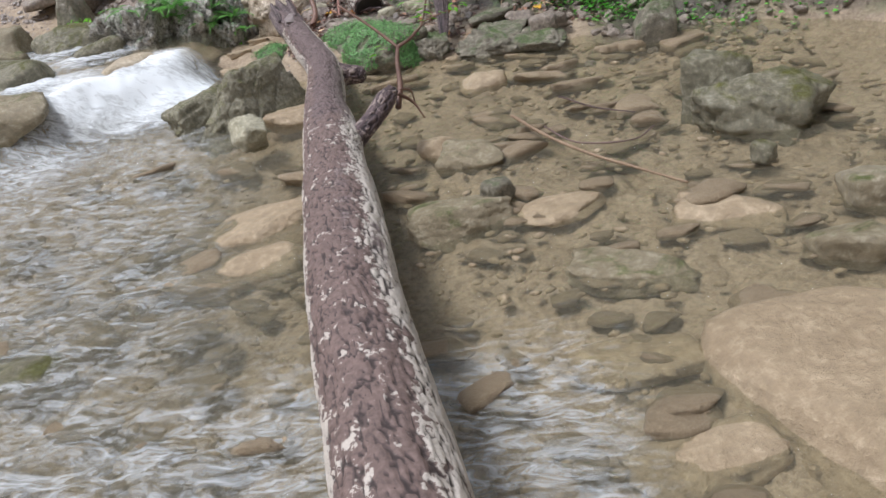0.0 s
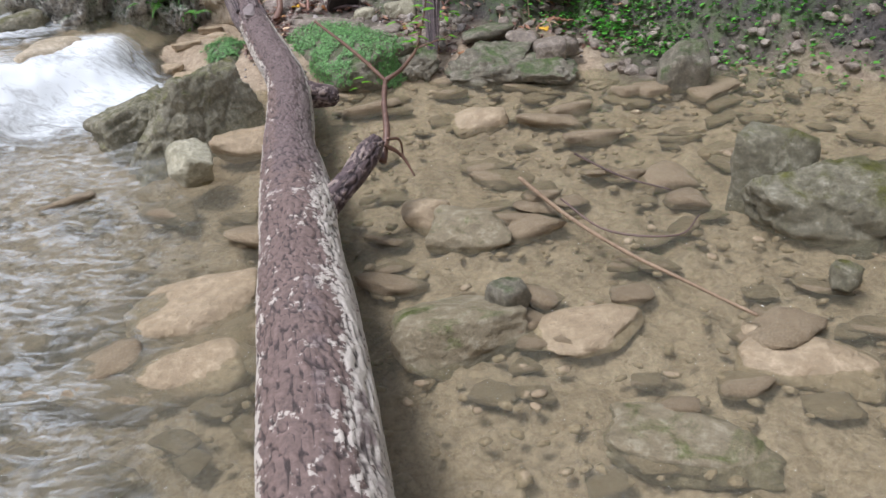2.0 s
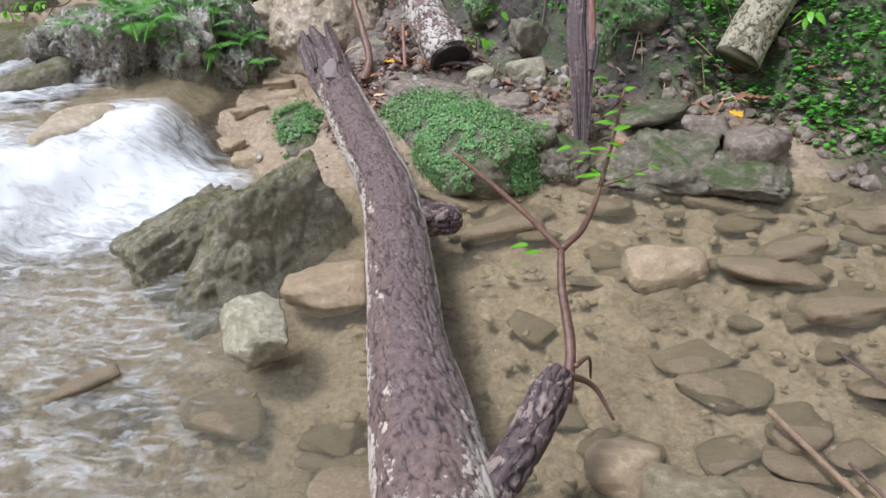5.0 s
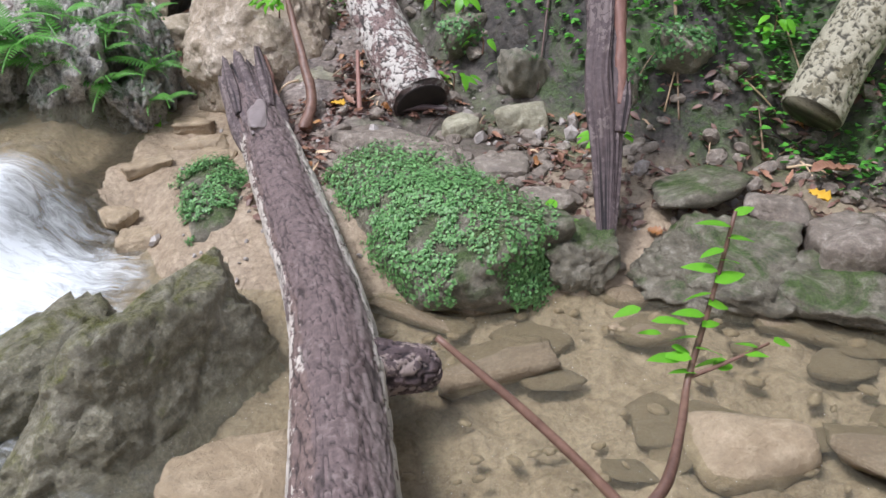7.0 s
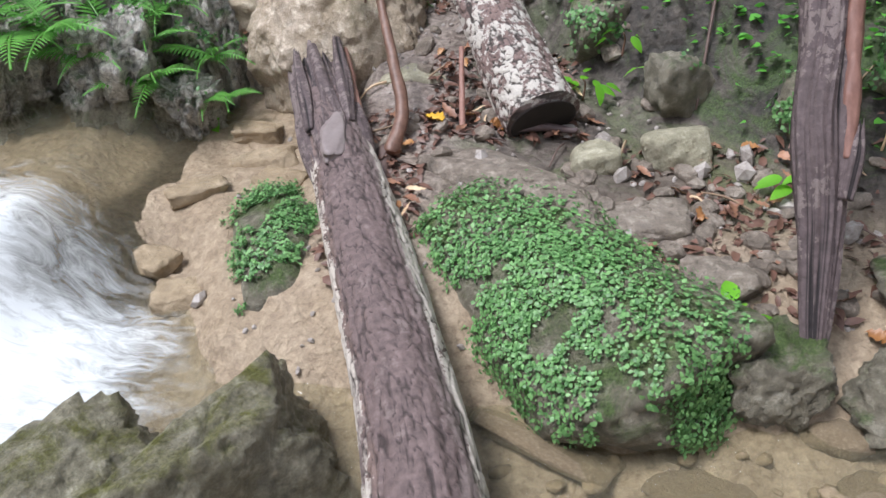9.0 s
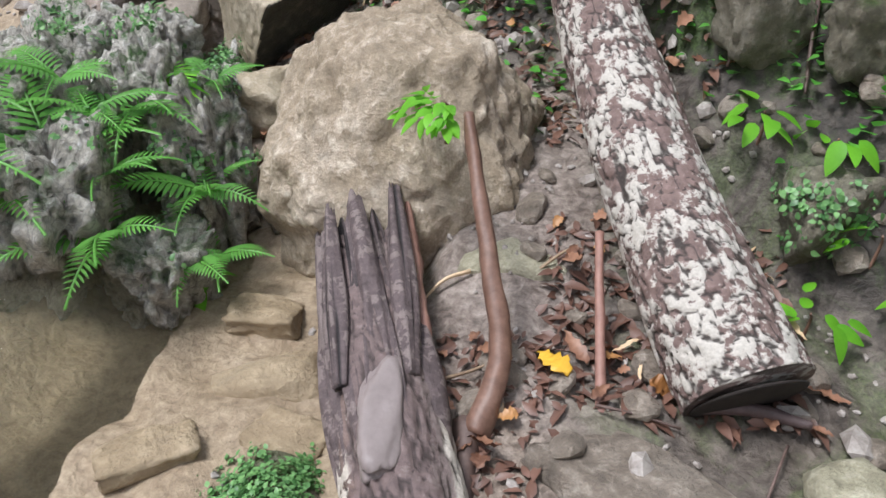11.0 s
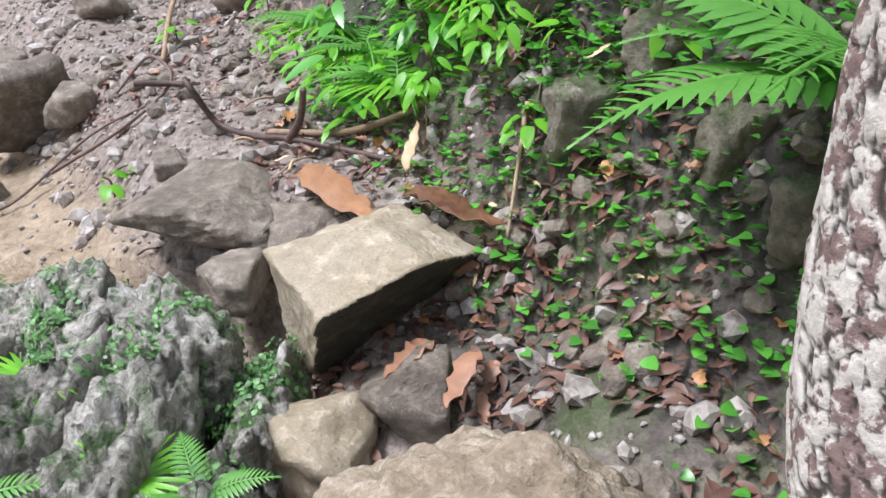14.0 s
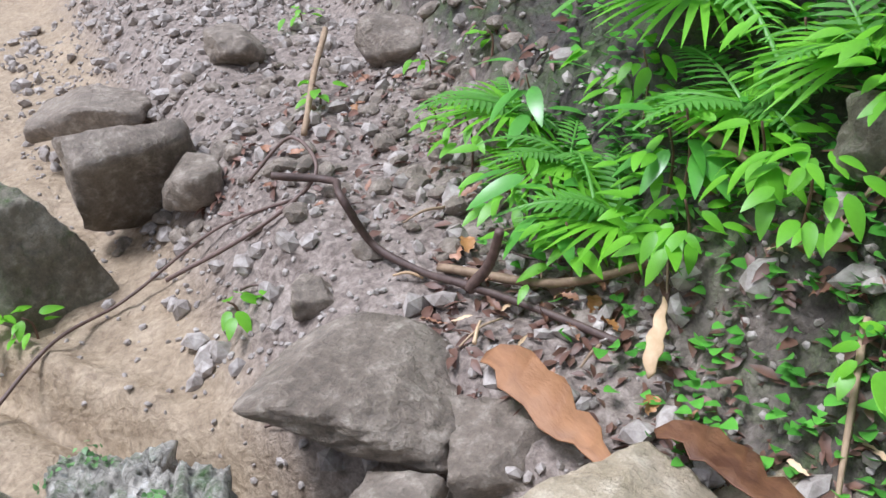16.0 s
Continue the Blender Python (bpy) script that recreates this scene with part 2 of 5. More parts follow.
def ground_mat():
    m, nt, b = node_mat("silt_and_soil")
    v = coords(nt, False)
    big, mid, small, tiny = (noise_node(nt, v, s, 8, 0.65, 0.4) for s in (1.3, 7, 34, 150))
    silt = ramp(nt, mid, ((0.3, (0.22, 0.165, 0.10)), (0.5, (0.38, 0.305, 0.21)), (0.72, (0.50, 0.42, 0.31))))
    silt = mixc(nt, 0.5, silt, ramp(nt, small, ((0.35, (0.15, 0.10, 0.06)), (0.62, (0.48, 0.38, 0.26)))))
    wob = nt.nodes.new("ShaderNodeVectorMath")
    wob.operation = "MULTIPLY_ADD"
    wn_ = nt.nodes.new("ShaderNodeTexNoise")
    wn_.inputs["Scale"].default_value = 6
    link(nt, v, wn_.inputs["Vector"])
    link(nt, wn_.outputs["Color"], wob.inputs[0])
    wob.inputs[1].default_value = (0.12, 0.12, 0.12)
    link(nt, v, wob.inputs[2])
    edges = []
    for sc in (6.5, 15.0):
        e = nt.nodes.new("ShaderNodeTexVoronoi")
        e.feature = "DISTANCE_TO_EDGE"
        e.inputs["Scale"].default_value = sc
        link(nt, wob.outputs[0], e.inputs["Vector"])
        edges.append(ramp(nt, e.outputs["Distance"], ((0.0, (0, 0, 0)), (0.16, (1, 1, 1)))))
    keep = ramp(nt, big, ((0.36, (0.15, 0.15, 0.15)), (0.52, (1, 1, 1))))
    gaps = mixc(nt, 1.0, edges[0], edges[1], "MULTIPLY")
    # Darker gap lines: crevice shade painted in where diffuse light stays flat.
    gap_shade = mixc(nt, gaps, (0.13, 0.095, 0.06), silt)
    silt = mixc(nt, mathn(nt, "MULTIPLY", keep, 0.16), silt, gap_shade)
    soil = ramp(nt, small, ((0.34, (0.048, 0.034, 0.027)), (0.48, (0.215, 0.172, 0.145)), (0.68, (0.47, 0.41, 0.36))))
    soil = mixc(nt, 0.35, soil, ramp(nt, mid, ((0.36, (0.09, 0.065, 0.052)), (0.64, (0.36, 0.315, 0.28)))))
    # Slope soil: dark wet earth, with canopy shade painted into the colour.
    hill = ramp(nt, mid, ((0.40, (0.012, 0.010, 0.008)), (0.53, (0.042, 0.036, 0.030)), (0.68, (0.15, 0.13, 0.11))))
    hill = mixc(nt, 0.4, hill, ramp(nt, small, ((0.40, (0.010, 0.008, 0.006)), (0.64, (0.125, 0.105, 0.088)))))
    mossy = ramp(nt, tiny, ((0.3, (0.010, 0.026, 0.005)), (0.7, (0.085, 0.14, 0.032))))
    hill = mixc(nt, ramp(nt, noise_node(nt, v, 2.7, 8, 0.75, 1.0), ((0.47, (0, 0, 0)), (0.58, (0.9, 0.9, 0.9)))), hill, mossy)
    col = mixc(nt, attr(nt, "bank"), silt, soil)
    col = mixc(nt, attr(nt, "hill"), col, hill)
    col = mixc(nt, 0.3, col, ramp(nt, tiny, ((0.3, (0.25, 0.22, 0.2)), (0.7, (0.75, 0.72, 0.7)))), "OVERLAY")
    link(nt, col, b.inputs["Base Color"])
    link(nt, mathn(nt, "ADD", mathn(nt, "MULTIPLY", mid, 0.5), 0.3), b.inputs["Roughness"])
    bump(nt, b, [(gaps, 0.18, 0.03), (mid, 0.4, 0.04), (small, 0.7, 0.018), (tiny, 0.5, 0.005)])
    return m


def water_mat():
    m, nt, b = node_mat("running_water")
    nt.nodes.remove(b)
    out = nt.nodes["Material Output"]
    v = coords(nt, False)
    tr = nt.nodes.new("ShaderNodeBsdfTransparent")
    tr.inputs[0].default_value = (0.93, 0.93, 0.86, 1)
    gl = nt.nodes.new("ShaderNodeBsdfGlossy")
    gl.inputs["Roughness"].default_value = 0.06
    silt = nt.nodes.new("ShaderNodeBsdfDiffuse")
    silt.inputs[0].default_value = (0.40, 0.375, 0.27, 1)
    foam_glint = nt.nodes.new("ShaderNodeBsdfDiffuse")
    foam_glint.inputs[0].default_value = (0.74, 0.77, 0.78, 1)
    h1, h2 = noise_node(nt, v, 16, 5, 0.55, 1.2), noise_node(nt, v, 45, 4, 0.6, 0.8)
    bp = nt.nodes.new("ShaderNodeBump")
    bp.inputs["Strength"].default_value, bp.inputs["Distance"].default_value = 0.8, 0.045
    link(nt, mathn(nt, "MULTIPLY", mathn(nt, "ADD", h1, mathn(nt, "MULTIPLY", h2, 0.35)), mathn(nt, "ADD", attr(nt, "flow"), 0.12)), bp.inputs["Height"])
    link(nt, bp.outputs[0], gl.inputs["Normal"])
    fr = nt.nodes.new("ShaderNodeFresnel")
    fr.inputs["IOR"].default_value = 1.33
    link(nt, bp.outputs[0], fr.inputs["Normal"])
    body = nt.nodes.new("ShaderNodeMixShader")
    link(nt, mathn(nt, "ADD", mathn(nt, "MULTIPLY", attr(nt, "flow"), 0.11), 0.07), body.inputs[0])
    link(nt, tr.outputs[0], body.inputs[1])
    link(nt, silt.outputs[0], body.inputs[2])
    wet = nt.nodes.new("ShaderNodeMixShader")
    link(nt, fr.outputs[0], wet.inputs[0])
    link(nt, body.outputs[0], wet.inputs[1])
    link(nt, gl.outputs[0], wet.inputs[2])
    mp = nt.nodes.new("ShaderNodeMapping")
    mp.inputs["Rotation"].default_value = (0, 0, radians(28))
    mp.inputs["Scale"].default_value = (5, 16, 8)
    link(nt, v, mp.inputs["Vector"])
    st = noise_node(nt, mp.outputs[0], 1.0, 8, 0.7, 1.5)
    fm = mathn(nt, "ADD", mathn(nt, "MULTIPLY", attr(nt, "foam_glint"), 1.1), mathn(nt, "MULTIPLY", mathn(nt, "SUBTRACT", st, 0.60), 1.7))
    fac = mathn(nt, "MULTIPLY", mathn(nt, "MULTIPLY", fm, 1.2, True), mathn(nt, "MULTIPLY", attr(nt, "foam_glint"), 4.0, True))
    fin = nt.nodes.new("ShaderNodeMixShader")
    link(nt, fac, fin.inputs[0])
    link(nt, wet.outputs[0], fin.inputs[1])
    link(nt, foam_glint.outputs[0], fin.inputs[2])
    link(nt, fin.outputs[0], out.inputs[0])
    return m


def bark_mat(name, crack, bark, pale, lichen=0.5, worn=(0.20, 0.155, 0.14), rough=0.7):
    m, nt, b = node_mat(name)
    v = coords(nt, False)
    mid, small, tiny = (noise_node(nt, v, s, 7, 0.65, 0.3) for s in (8, 38, 170))
    col = ramp(nt, small, ((0.3, tuple(c * 0.6 for c in bark)), (0.65, tuple(c * 1.3 for c in bark))))
    pc = ramp(nt, tiny, ((0.3, tuple(c * 0.7 for c in pale)), (0.7, pale)))
    pm = mathn(nt, "ADD", mathn(nt, "MULTIPLY", attr(nt, "plate"), 0.3), mathn(nt, "MULTIPLY", mid, 1.6))
    pm = mathn(nt, "ADD", pm, mathn(nt, "MULTIPLY", mathn(nt, "SUBTRACT", small, 0.5), 1.3))
    col = mixc(nt, ramp(nt, pm, ((min(0.97, 1.20 - lichen * 0.75), (0, 0, 0)), (min(1.0, 1.30 - lichen * 0.75), (1, 1, 1)))), col, pc)
    wm = mathn(nt, "ADD", attr(nt, "worn"), mathn(nt, "MULTIPLY", mathn(nt, "SUBTRACT", mid, 0.5), 1.4))
    col = mixc(nt, ramp(nt, wm, ((0.45, (0, 0, 0)), (0.62, (0.9, 0.9, 0.9)))), col, ramp(nt, small, ((0.3, tuple(c * 0.6 for c in worn)), (0.7, tuple(c * 1.35 for c in worn)))))
    # Cracks: dark inner bark, with the shade of the recess painted in.
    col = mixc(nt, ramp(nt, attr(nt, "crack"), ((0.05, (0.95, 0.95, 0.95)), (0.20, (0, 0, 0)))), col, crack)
    link(nt, col, b.inputs["Base Color"])
    b.inputs["Roughness"].default_value = rough
    bump(nt, b, [(small, 0.6, 0.012), (tiny, 0.5, 0.004)])
    return m


def plain_mat(name, lo, hi, scale=30, rough=0.6, stretch=(1, 1, 1), spec=0.5, rel=0.3):
    m, nt, b = node_mat(name)
    v = coords(nt)
    mp = nt.nodes.new("ShaderNodeMapping")
    mp.inputs["Scale"].default_value = stretch
    link(nt, v, mp.inputs["Vector"])
    n, n2 = noise_node(nt, mp.outputs[0], scale, 6, 0.65), noise_node(nt, v, scale * 0.15, 4)
    o = nt.nodes.new("ShaderNodeObjectInfo").outputs["Random"]
    f = mathn(nt, "ADD", mathn(nt, "MULTIPLY", n, 0.5), mathn(nt, "MULTIPLY", mathn(nt, "ADD", n2, o), 0.25))
    link(nt, ramp(nt, f, ((0.3, lo), (0.7, hi))), b.inputs["Base Color"])
    b.inputs["Roughness"].default_value, b.inputs["Specular IOR Level"].default_value = rough, spec
    bump(nt, b, [(n, rel, 0.006)])
    return m


def leaf_mat(name, lo, hi, glow=0.25, rough=0.4):
    m, nt, b = node_mat(name)
    v = coords(nt, False)
    n, n2 = noise_node(nt, v, 2.5, 3), noise_node(nt, v, 60, 4)
    o = nt.nodes.new("ShaderNodeObjectInfo").outputs["Random"]
    f = mathn(nt, "ADD", mathn(nt, "MULTIPLY", attr(nt, "tone"), 0.55), mathn(nt, "ADD", mathn(nt, "MULTIPLY", n, 0.3), mathn(nt, "MULTIPLY", o, 0.2)))
    col = ramp(nt, f, ((0.15, lo), (0.85, hi)))
    link(nt, mixc(nt, 0.2, col, ramp(nt, n2, ((0.3, lo), (0.7, hi)))), b.inputs["Base Color"])
    b.inputs["Roughness"].default_value = rough
    tl = nt.nodes.new("ShaderNodeBsdfTranslucent")
    link(nt, col, tl.inputs[0])
    mx = nt.nodes.new("ShaderNodeMixShader")
    mx.inputs[0].default_value = glow
    link(nt, b.outputs[0], mx.inputs[1])
    link(nt, tl.outputs[0], mx.inputs[2])
    link(nt, mx.outputs[0], nt.nodes["Material Output"].inputs[0])
    return m


M_GROUND, M_WATER = ground_mat(), water_mat()
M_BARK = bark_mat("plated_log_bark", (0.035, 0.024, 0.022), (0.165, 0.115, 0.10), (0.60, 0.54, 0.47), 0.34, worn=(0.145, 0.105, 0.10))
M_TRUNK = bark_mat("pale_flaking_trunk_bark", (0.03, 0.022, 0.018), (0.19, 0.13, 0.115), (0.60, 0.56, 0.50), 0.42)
M_DARKWOOD = plain_mat("dark_split_wood", (0.02, 0.014, 0.015), (0.17, 0.115, 0.11), 26, 0.55, (1, 1, 0.12), rel=0.9)
M_REDWOOD = plain_mat("reddish_split_wood", (0.10, 0.045, 0.035), (0.33, 0.18, 0.14), 26, 0.55, (1, 1, 0.12), rel=0.8)
M_TWIG = plain_mat("reddish_brown_twig", (0.08, 0.04, 0.028), (0.27, 0.155, 0.11), 40, 0.5)
M_DRYSTICK = plain_mat("dry_tan_stick", (0.16, 0.10, 0.06), (0.42, 0.31, 0.20), 40, 0.7)
M_ROOT = plain_mat("dark_root_wood", (0.05, 0.03, 0.025), (0.18, 0.12, 0.10), 40, 0.6)
M_GREYWOOD = plain_mat("smooth_grey_wood", (0.15, 0.12, 0.115), (0.28, 0.235, 0.225), 20, 0.5, (1, 1, 0.2))
# Near-black colour that paints the darkness inside the trunk's open end.
M_HOLLOW = plain_mat("hollow_darkness", (0.008, 0.006, 0.005), (0.035, 0.026, 0.022), 20, 0.9)
M_FERN = leaf_mat("fern_green", (0.05, 0.15, 0.03), (0.20, 0.52, 0.08), 0.35)
M_BRIGHT = leaf_mat("bright_leaf_green", (0.06, 0.24, 0.012), (0.28, 0.70, 0.04), 0.4)
M_IVY = leaf_mat("creeper_green", (0.03, 0.14, 0.02), (0.18, 0.55, 0.07), 0.3, 0.3)
M_CUSHION = leaf_mat("cushion_plant_green", (0.03, 0.11, 0.03), (0.30, 0.56, 0.20), 0.3)
M_DEAD = plain_mat("dead_leaf_brown", (0.10, 0.045, 0.03), (0.42, 0.22, 0.13), 14, 0.5)
M_ORANGE = plain_mat("orange_dead_leaf", (0.22, 0.09, 0.025), (0.46, 0.24, 0.09), 14, 0.45)
M_RUSSET = plain_mat("russet_dead_leaf", (0.09, 0.035, 0.016), (0.40, 0.20, 0.09), 26, 0.6, (1, 0.3, 1), rel=0.8)
M_LITTER = plain_mat("dark_leaf_litter", (0.04, 0.02, 0.015), (0.28, 0.145, 0.10), 9, 0.5)
M_YELLOW = plain_mat("yellow_leaf", (0.45, 0.24, 0.02), (0.75, 0.45, 0.04), 20, 0.5)
M_STRAW = plain_mat("straw_leaf", (0.45, 0.30, 0.16), (0.72, 0.55, 0.36), 30, 0.6)
M_GRAVEL = plain_mat("grey_gravel", (0.16, 0.13, 0.11), (0.74, 0.69, 0.64), 34, 0.55)


# ---- mesh tools ----
def mesh_of(name, verts, faces, mat, smooth=True, attrs=None):
    me = bpy.data.meshes.new(name)
    me.from_pydata(np.asarray(verts, float).tolist(), [], faces if isinstance(faces, list) else faces.tolist())
    me.materials.append(mat)
    if smooth:
        me.polygons.foreach_set("use_smooth", [True] * len(me.polygons))
    for key, val in (attrs or {}).items():
        a = me.attributes.new(key, "FLOAT", "POINT")
        a.data.foreach_set("value", np.asarray(val, np.float32))
    me.update()
    return me


def grid_faces(nu, nv, wrap=False):
    i = np.arange(nu - 1)[:, None]
    j = np.arange(nv if wrap else nv - 1)[None, :]
    k = (j + 1) % nv
    a, b, c, d = i * nv + j, i * nv + k, (i + 1) * nv + k, (i + 1) * nv + j
    return np.stack([np.broadcast_to(q, a.shape) for q in (d, c, b, a)], -1).reshape(-1, 4)


ICO = {}


def ico(sub):
    if sub not in ICO:
        bm = bmesh.new()
        bmesh.ops.create_icosphere(bm, subdivisions=sub, radius=1)
        ICO[sub] = (np.array([v.co[:] for v in bm.verts]), [[v.index for v in f.verts] for f in bm.faces])
        bm.free()
    return ICO[sub]


def rock_mesh(name, dims, seed, mat, planes=13, sharp=16, rough=0.07, sub=4, freq=2.2, ridged=0.0, turn=(0, 0, 0), facets=None):
    d, faces = ico(sub)
    r = np.random.RandomState(seed)
    n = r.normal(size=(planes, 3))
    n /= np.linalg.norm(n, axis=1)[:, None]
    n = np.vstack([n, np.eye(3), -np.eye(3)])
    dist = np.concatenate([r.uniform(0.72, 1.0, planes), np.full(6, 0.95)])
    if facets:
        n = np.array([f[:3] for f in facets], float)
        n /= np.linalg.norm(n, axis=1)[:, None]
        dist = np.array([f[3] for f in facets])
    q = np.clip(d @ n.T, 0, None) / dist
    rad = (q ** sharp).sum(1) ** (-1.0 / sharp)
    p = d * rad[:, None]
    o = seed * 3.1
    k = 1 + rough * fbm(p * freq + o, 5, seed % 50) + 0.35 * rough * fbm(p * freq * 5 + o, 3, seed % 50 + 3)
    if ridged:
        c1, c2, _ = cells(p * np.array([2.2, 3.2, 1.5]) + o, seed % 40)
        k = k - ridged * np.exp(-((c2 - c1) / 0.10) ** 2) - ridged * 0.6 * np.abs(fbm(p * 6 + o, 3, 8))
    p = p * k[:, None] * np.asarray(dims)
    R = np.array(Euler([radians(a) for a in turn]).to_matrix())
    return mesh_of(name, p @ R.T, faces, mat)


def rock(name, loc, dims, rz, seed, mat, label, group="", **kw):
    ob = new(name, rock_mesh(name, dims, seed, mat, **kw))
    ob.location, ob.rotation_euler = loc, (0, 0, radians(rz))
    return tagged(ob, label, "rock", group)


def spline(pts, n):
    pts = np.asarray(pts, float)
    ext = np.vstack([2 * pts[0] - pts[1], pts, 2 * pts[-1] - pts[-2]])
    t = np.linspace(0, len(pts) - 1 - 1e-6, n)
    i, f = t.astype(int), (t % 1)[:, None]
    a, b, c, d = ext[i], ext[i + 1], ext[i + 2], ext[i + 3]
    return 0.5 * (2 * b + (c - a) * f + (2 * a - 5 * b + 4 * c - d) * f ** 2 + (3 * b - a - 3 * c + d) * f ** 3)


def tube_points(pts, radii, nl, ns, up=(0, 0, 1)):
    c = spline(np.column_stack([np.asarray(pts, float), radii]), nl)
    c, r = c[:, :3], c[:, 3]
    t = np.gradient(c, axis=0)
    t /= np.linalg.norm(t, axis=1)[:, None]
    u = np.asarray(up, float) - (t @ np.asarray(up, float))[:, None] * t
    u /= np.linalg.norm(u, axis=1)[:, None]
    s = np.cross(t, u)
    th = np.linspace(0, 2 * math.pi, ns, endpoint=False)
    out = np.cos(th)[None, :, None] * u[:, None] + np.sin(th)[None, :, None] * s[:, None]
    along = np.concatenate([[0], np.cumsum(np.linalg.norm(np.diff(c, axis=0), axis=1))])
    return c, r, out, th, along


def bark_tube(name, pts, radii, mat, nl, ns, up=(0, 0, 1), plate=13.0, stretch=0.34, depth=0.012, worn=None, seed=1, lumps=0.06, flank=0.0):
    c, r, out, th, along = tube_points(pts, radii, nl, ns, up)
    q = np.stack([np.cos(th)[None] * r[:, None], np.sin(th)[None] * r[:, None], np.broadcast_to(along[:, None], (nl, ns)) * stretch], -1).reshape(-1, 3)
    w = q * plate + 0.62 * np.stack([fbm(q * 24, 3, 61), fbm(q * 24, 3, 62), fbm(q * 24, 3, 63)], 1)
    d1, d2, pick = cells(w, seed)
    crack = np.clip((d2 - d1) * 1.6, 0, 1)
    big = fbm(q * np.array([4, 4, 5]), 3, seed + 3)
    fine = fbm(q * np.array([30, 30, 22]), 3, seed + 7)
    wear = np.zeros(len(q)) if worn is None else worn(np.broadcast_to(along[:, None], (nl, ns)).ravel(), np.broadcast_to(th[None], (nl, ns)).ravel(), c.repeat(ns, 0))
    edge = np.abs(np.sin(np.broadcast_to(th[None] + 0.3, (nl, ns)).ravel()))
    rough_pick = pick
    pick = pick + flank * (sm(0.55, 0.95, edge) - 0.45)
    amp = depth * (1 - 0.35 * wear)
    rad = r.repeat(ns) * (1 + lumps * big) + amp * (np.clip(crack, 0, 0.3) / 0.15 - 1 + 0.5 * (rough_pick - 0.5)) + 0.003 * fine
    P = c.repeat(ns, 0) + out.reshape(-1, 3) * rad[:, None]
    f = grid_faces(nl, ns, True).tolist()
    f += [list(range(ns)), list(range((nl - 1) * ns, nl * ns))[::-1]]
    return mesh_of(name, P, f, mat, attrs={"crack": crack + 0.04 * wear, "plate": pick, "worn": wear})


def split_wood(name, pts, radii, mat, nl=110, ns=84, ragged=0.12, seed=1, groove=0.22):
    """A splintered trunk: deep grooves along the grain and a torn far end."""
    c, r, out, th, along = tube_points(pts, radii, nl, ns, (0.3, 0.2, 1))
    ring = np.stack([np.cos(th) * 3.2, np.sin(th) * 3.2], 1)
    q = np.concatenate([np.broadcast_to(ring[None], (nl, ns, 2)), np.broadcast_to(along[:, None, None] * 1.3, (nl, ns, 1))], 2).reshape(-1, 3)
    g = fbm(q, 3, seed) + 0.5 * fbm(q * np.array([4, 4, 1.6]), 3, seed + 9)
    rad = r.repeat(ns) * (1 + groove * np.clip(g, -1, 0.8))
    P = c.repeat(ns, 0) + out.reshape(-1, 3) * rad[:, None]
    axis_dir = (c[-1] - c[-8]) / np.linalg.norm(c[-1] - c[-8])
    tear = ragged * (fbm(np.stack([ring[:, 0], ring[:, 1], 0 * th], 1) * 1.4, 3, seed + 5) + 0.2)
    pull = sm(0.55, 1.0, np.linspace(0, 1, nl))[:, None] * tear[None]
    P = P + pull.reshape(-1, 1) * axis_dir[None]
    f = grid_faces(nl, ns, True).tolist() + [list(range(ns))]
    P = np.vstack([P, c[-1] - axis_dir * 0.10])
    f += [[(nl - 1) * ns + k, nl * ns, (nl - 1) * ns + (k + 1) % ns] for k in range(ns)]
    # Grooves and sunken core get the same painted dark by depth.
    crack = np.append(np.clip(0.32 + 0.5 * g, 0, 1), 0)
    return mesh_of(name, P, f, mat, attrs={"crack": crack, "plate": np.append(np.clip(g, 0, 1), 0), "worn": np.zeros(len(P))})


def stick_mesh(name, pts, radii, mat, nl=24, ns=8, lumps=0.15, seed=1):
    c, r, out, th, along = tube_points(pts, radii, nl, ns, (0.3, 0.2, 1))
    P = c.repeat(ns, 0) + out.reshape(-1, 3) * (r.repeat(ns) * (1 + lumps * fbm(c.repeat(ns, 0) * 14 + out.reshape(-1, 3) * 1.5, 3, seed)))[:, None]
    f = grid_faces(nl, ns, True).tolist() + [list(range(ns)), list(range((nl - 1) * ns, nl * ns))[::-1]]
    return mesh_of(name, P, f, mat)


def stick(name, pts, r0, r1, mat, label, category="stick", group="", **kw):
    ob = new(name, stick_mesh(name, pts, np.linspace(r0, r1, len(pts)), mat, **kw))
    return tagged(ob, label, category, group)


def part(parent, name, me, label=""):
    ob = new(name, me)
    ob.parent = parent
    if label:
        ob["label"] = label
    return ob


def leaf_geo(L, W, heart=0.0, fold=0.15, curl=0.2, n=6, lobes=0):
    """One leaf along +y with a folded midrib, as points and quads."""
    t = np.linspace(0, 1, n)
    half = W * 0.5 * np.sin(np.pi * np.clip(t, 0.0, 1) ** (0.75 - 0.3 * heart)) ** (0.8 - 0.35 * heart) + 0.02 * W
    if lobes:
        half = half * (0.72 + 0.4 * np.abs(np.cos(t * math.pi * lobes)))
    y, z = t * L, -curl * L * t ** 2
    P = np.concatenate([np.stack([-half, y - heart * 0.12 * L * (half / W), z + fold * half], 1), np.stack([0 * t, y, z], 1), np.stack([half, y - heart * 0.12 * L * (half / W), z + fold * half], 1)])
    F = []
    for i in range(n - 1):
        F += [[i, n + i, n + i + 1, i + 1], [n + i, 2 * n + i, 2 * n + i + 1, n + i + 1]]
    return P, F


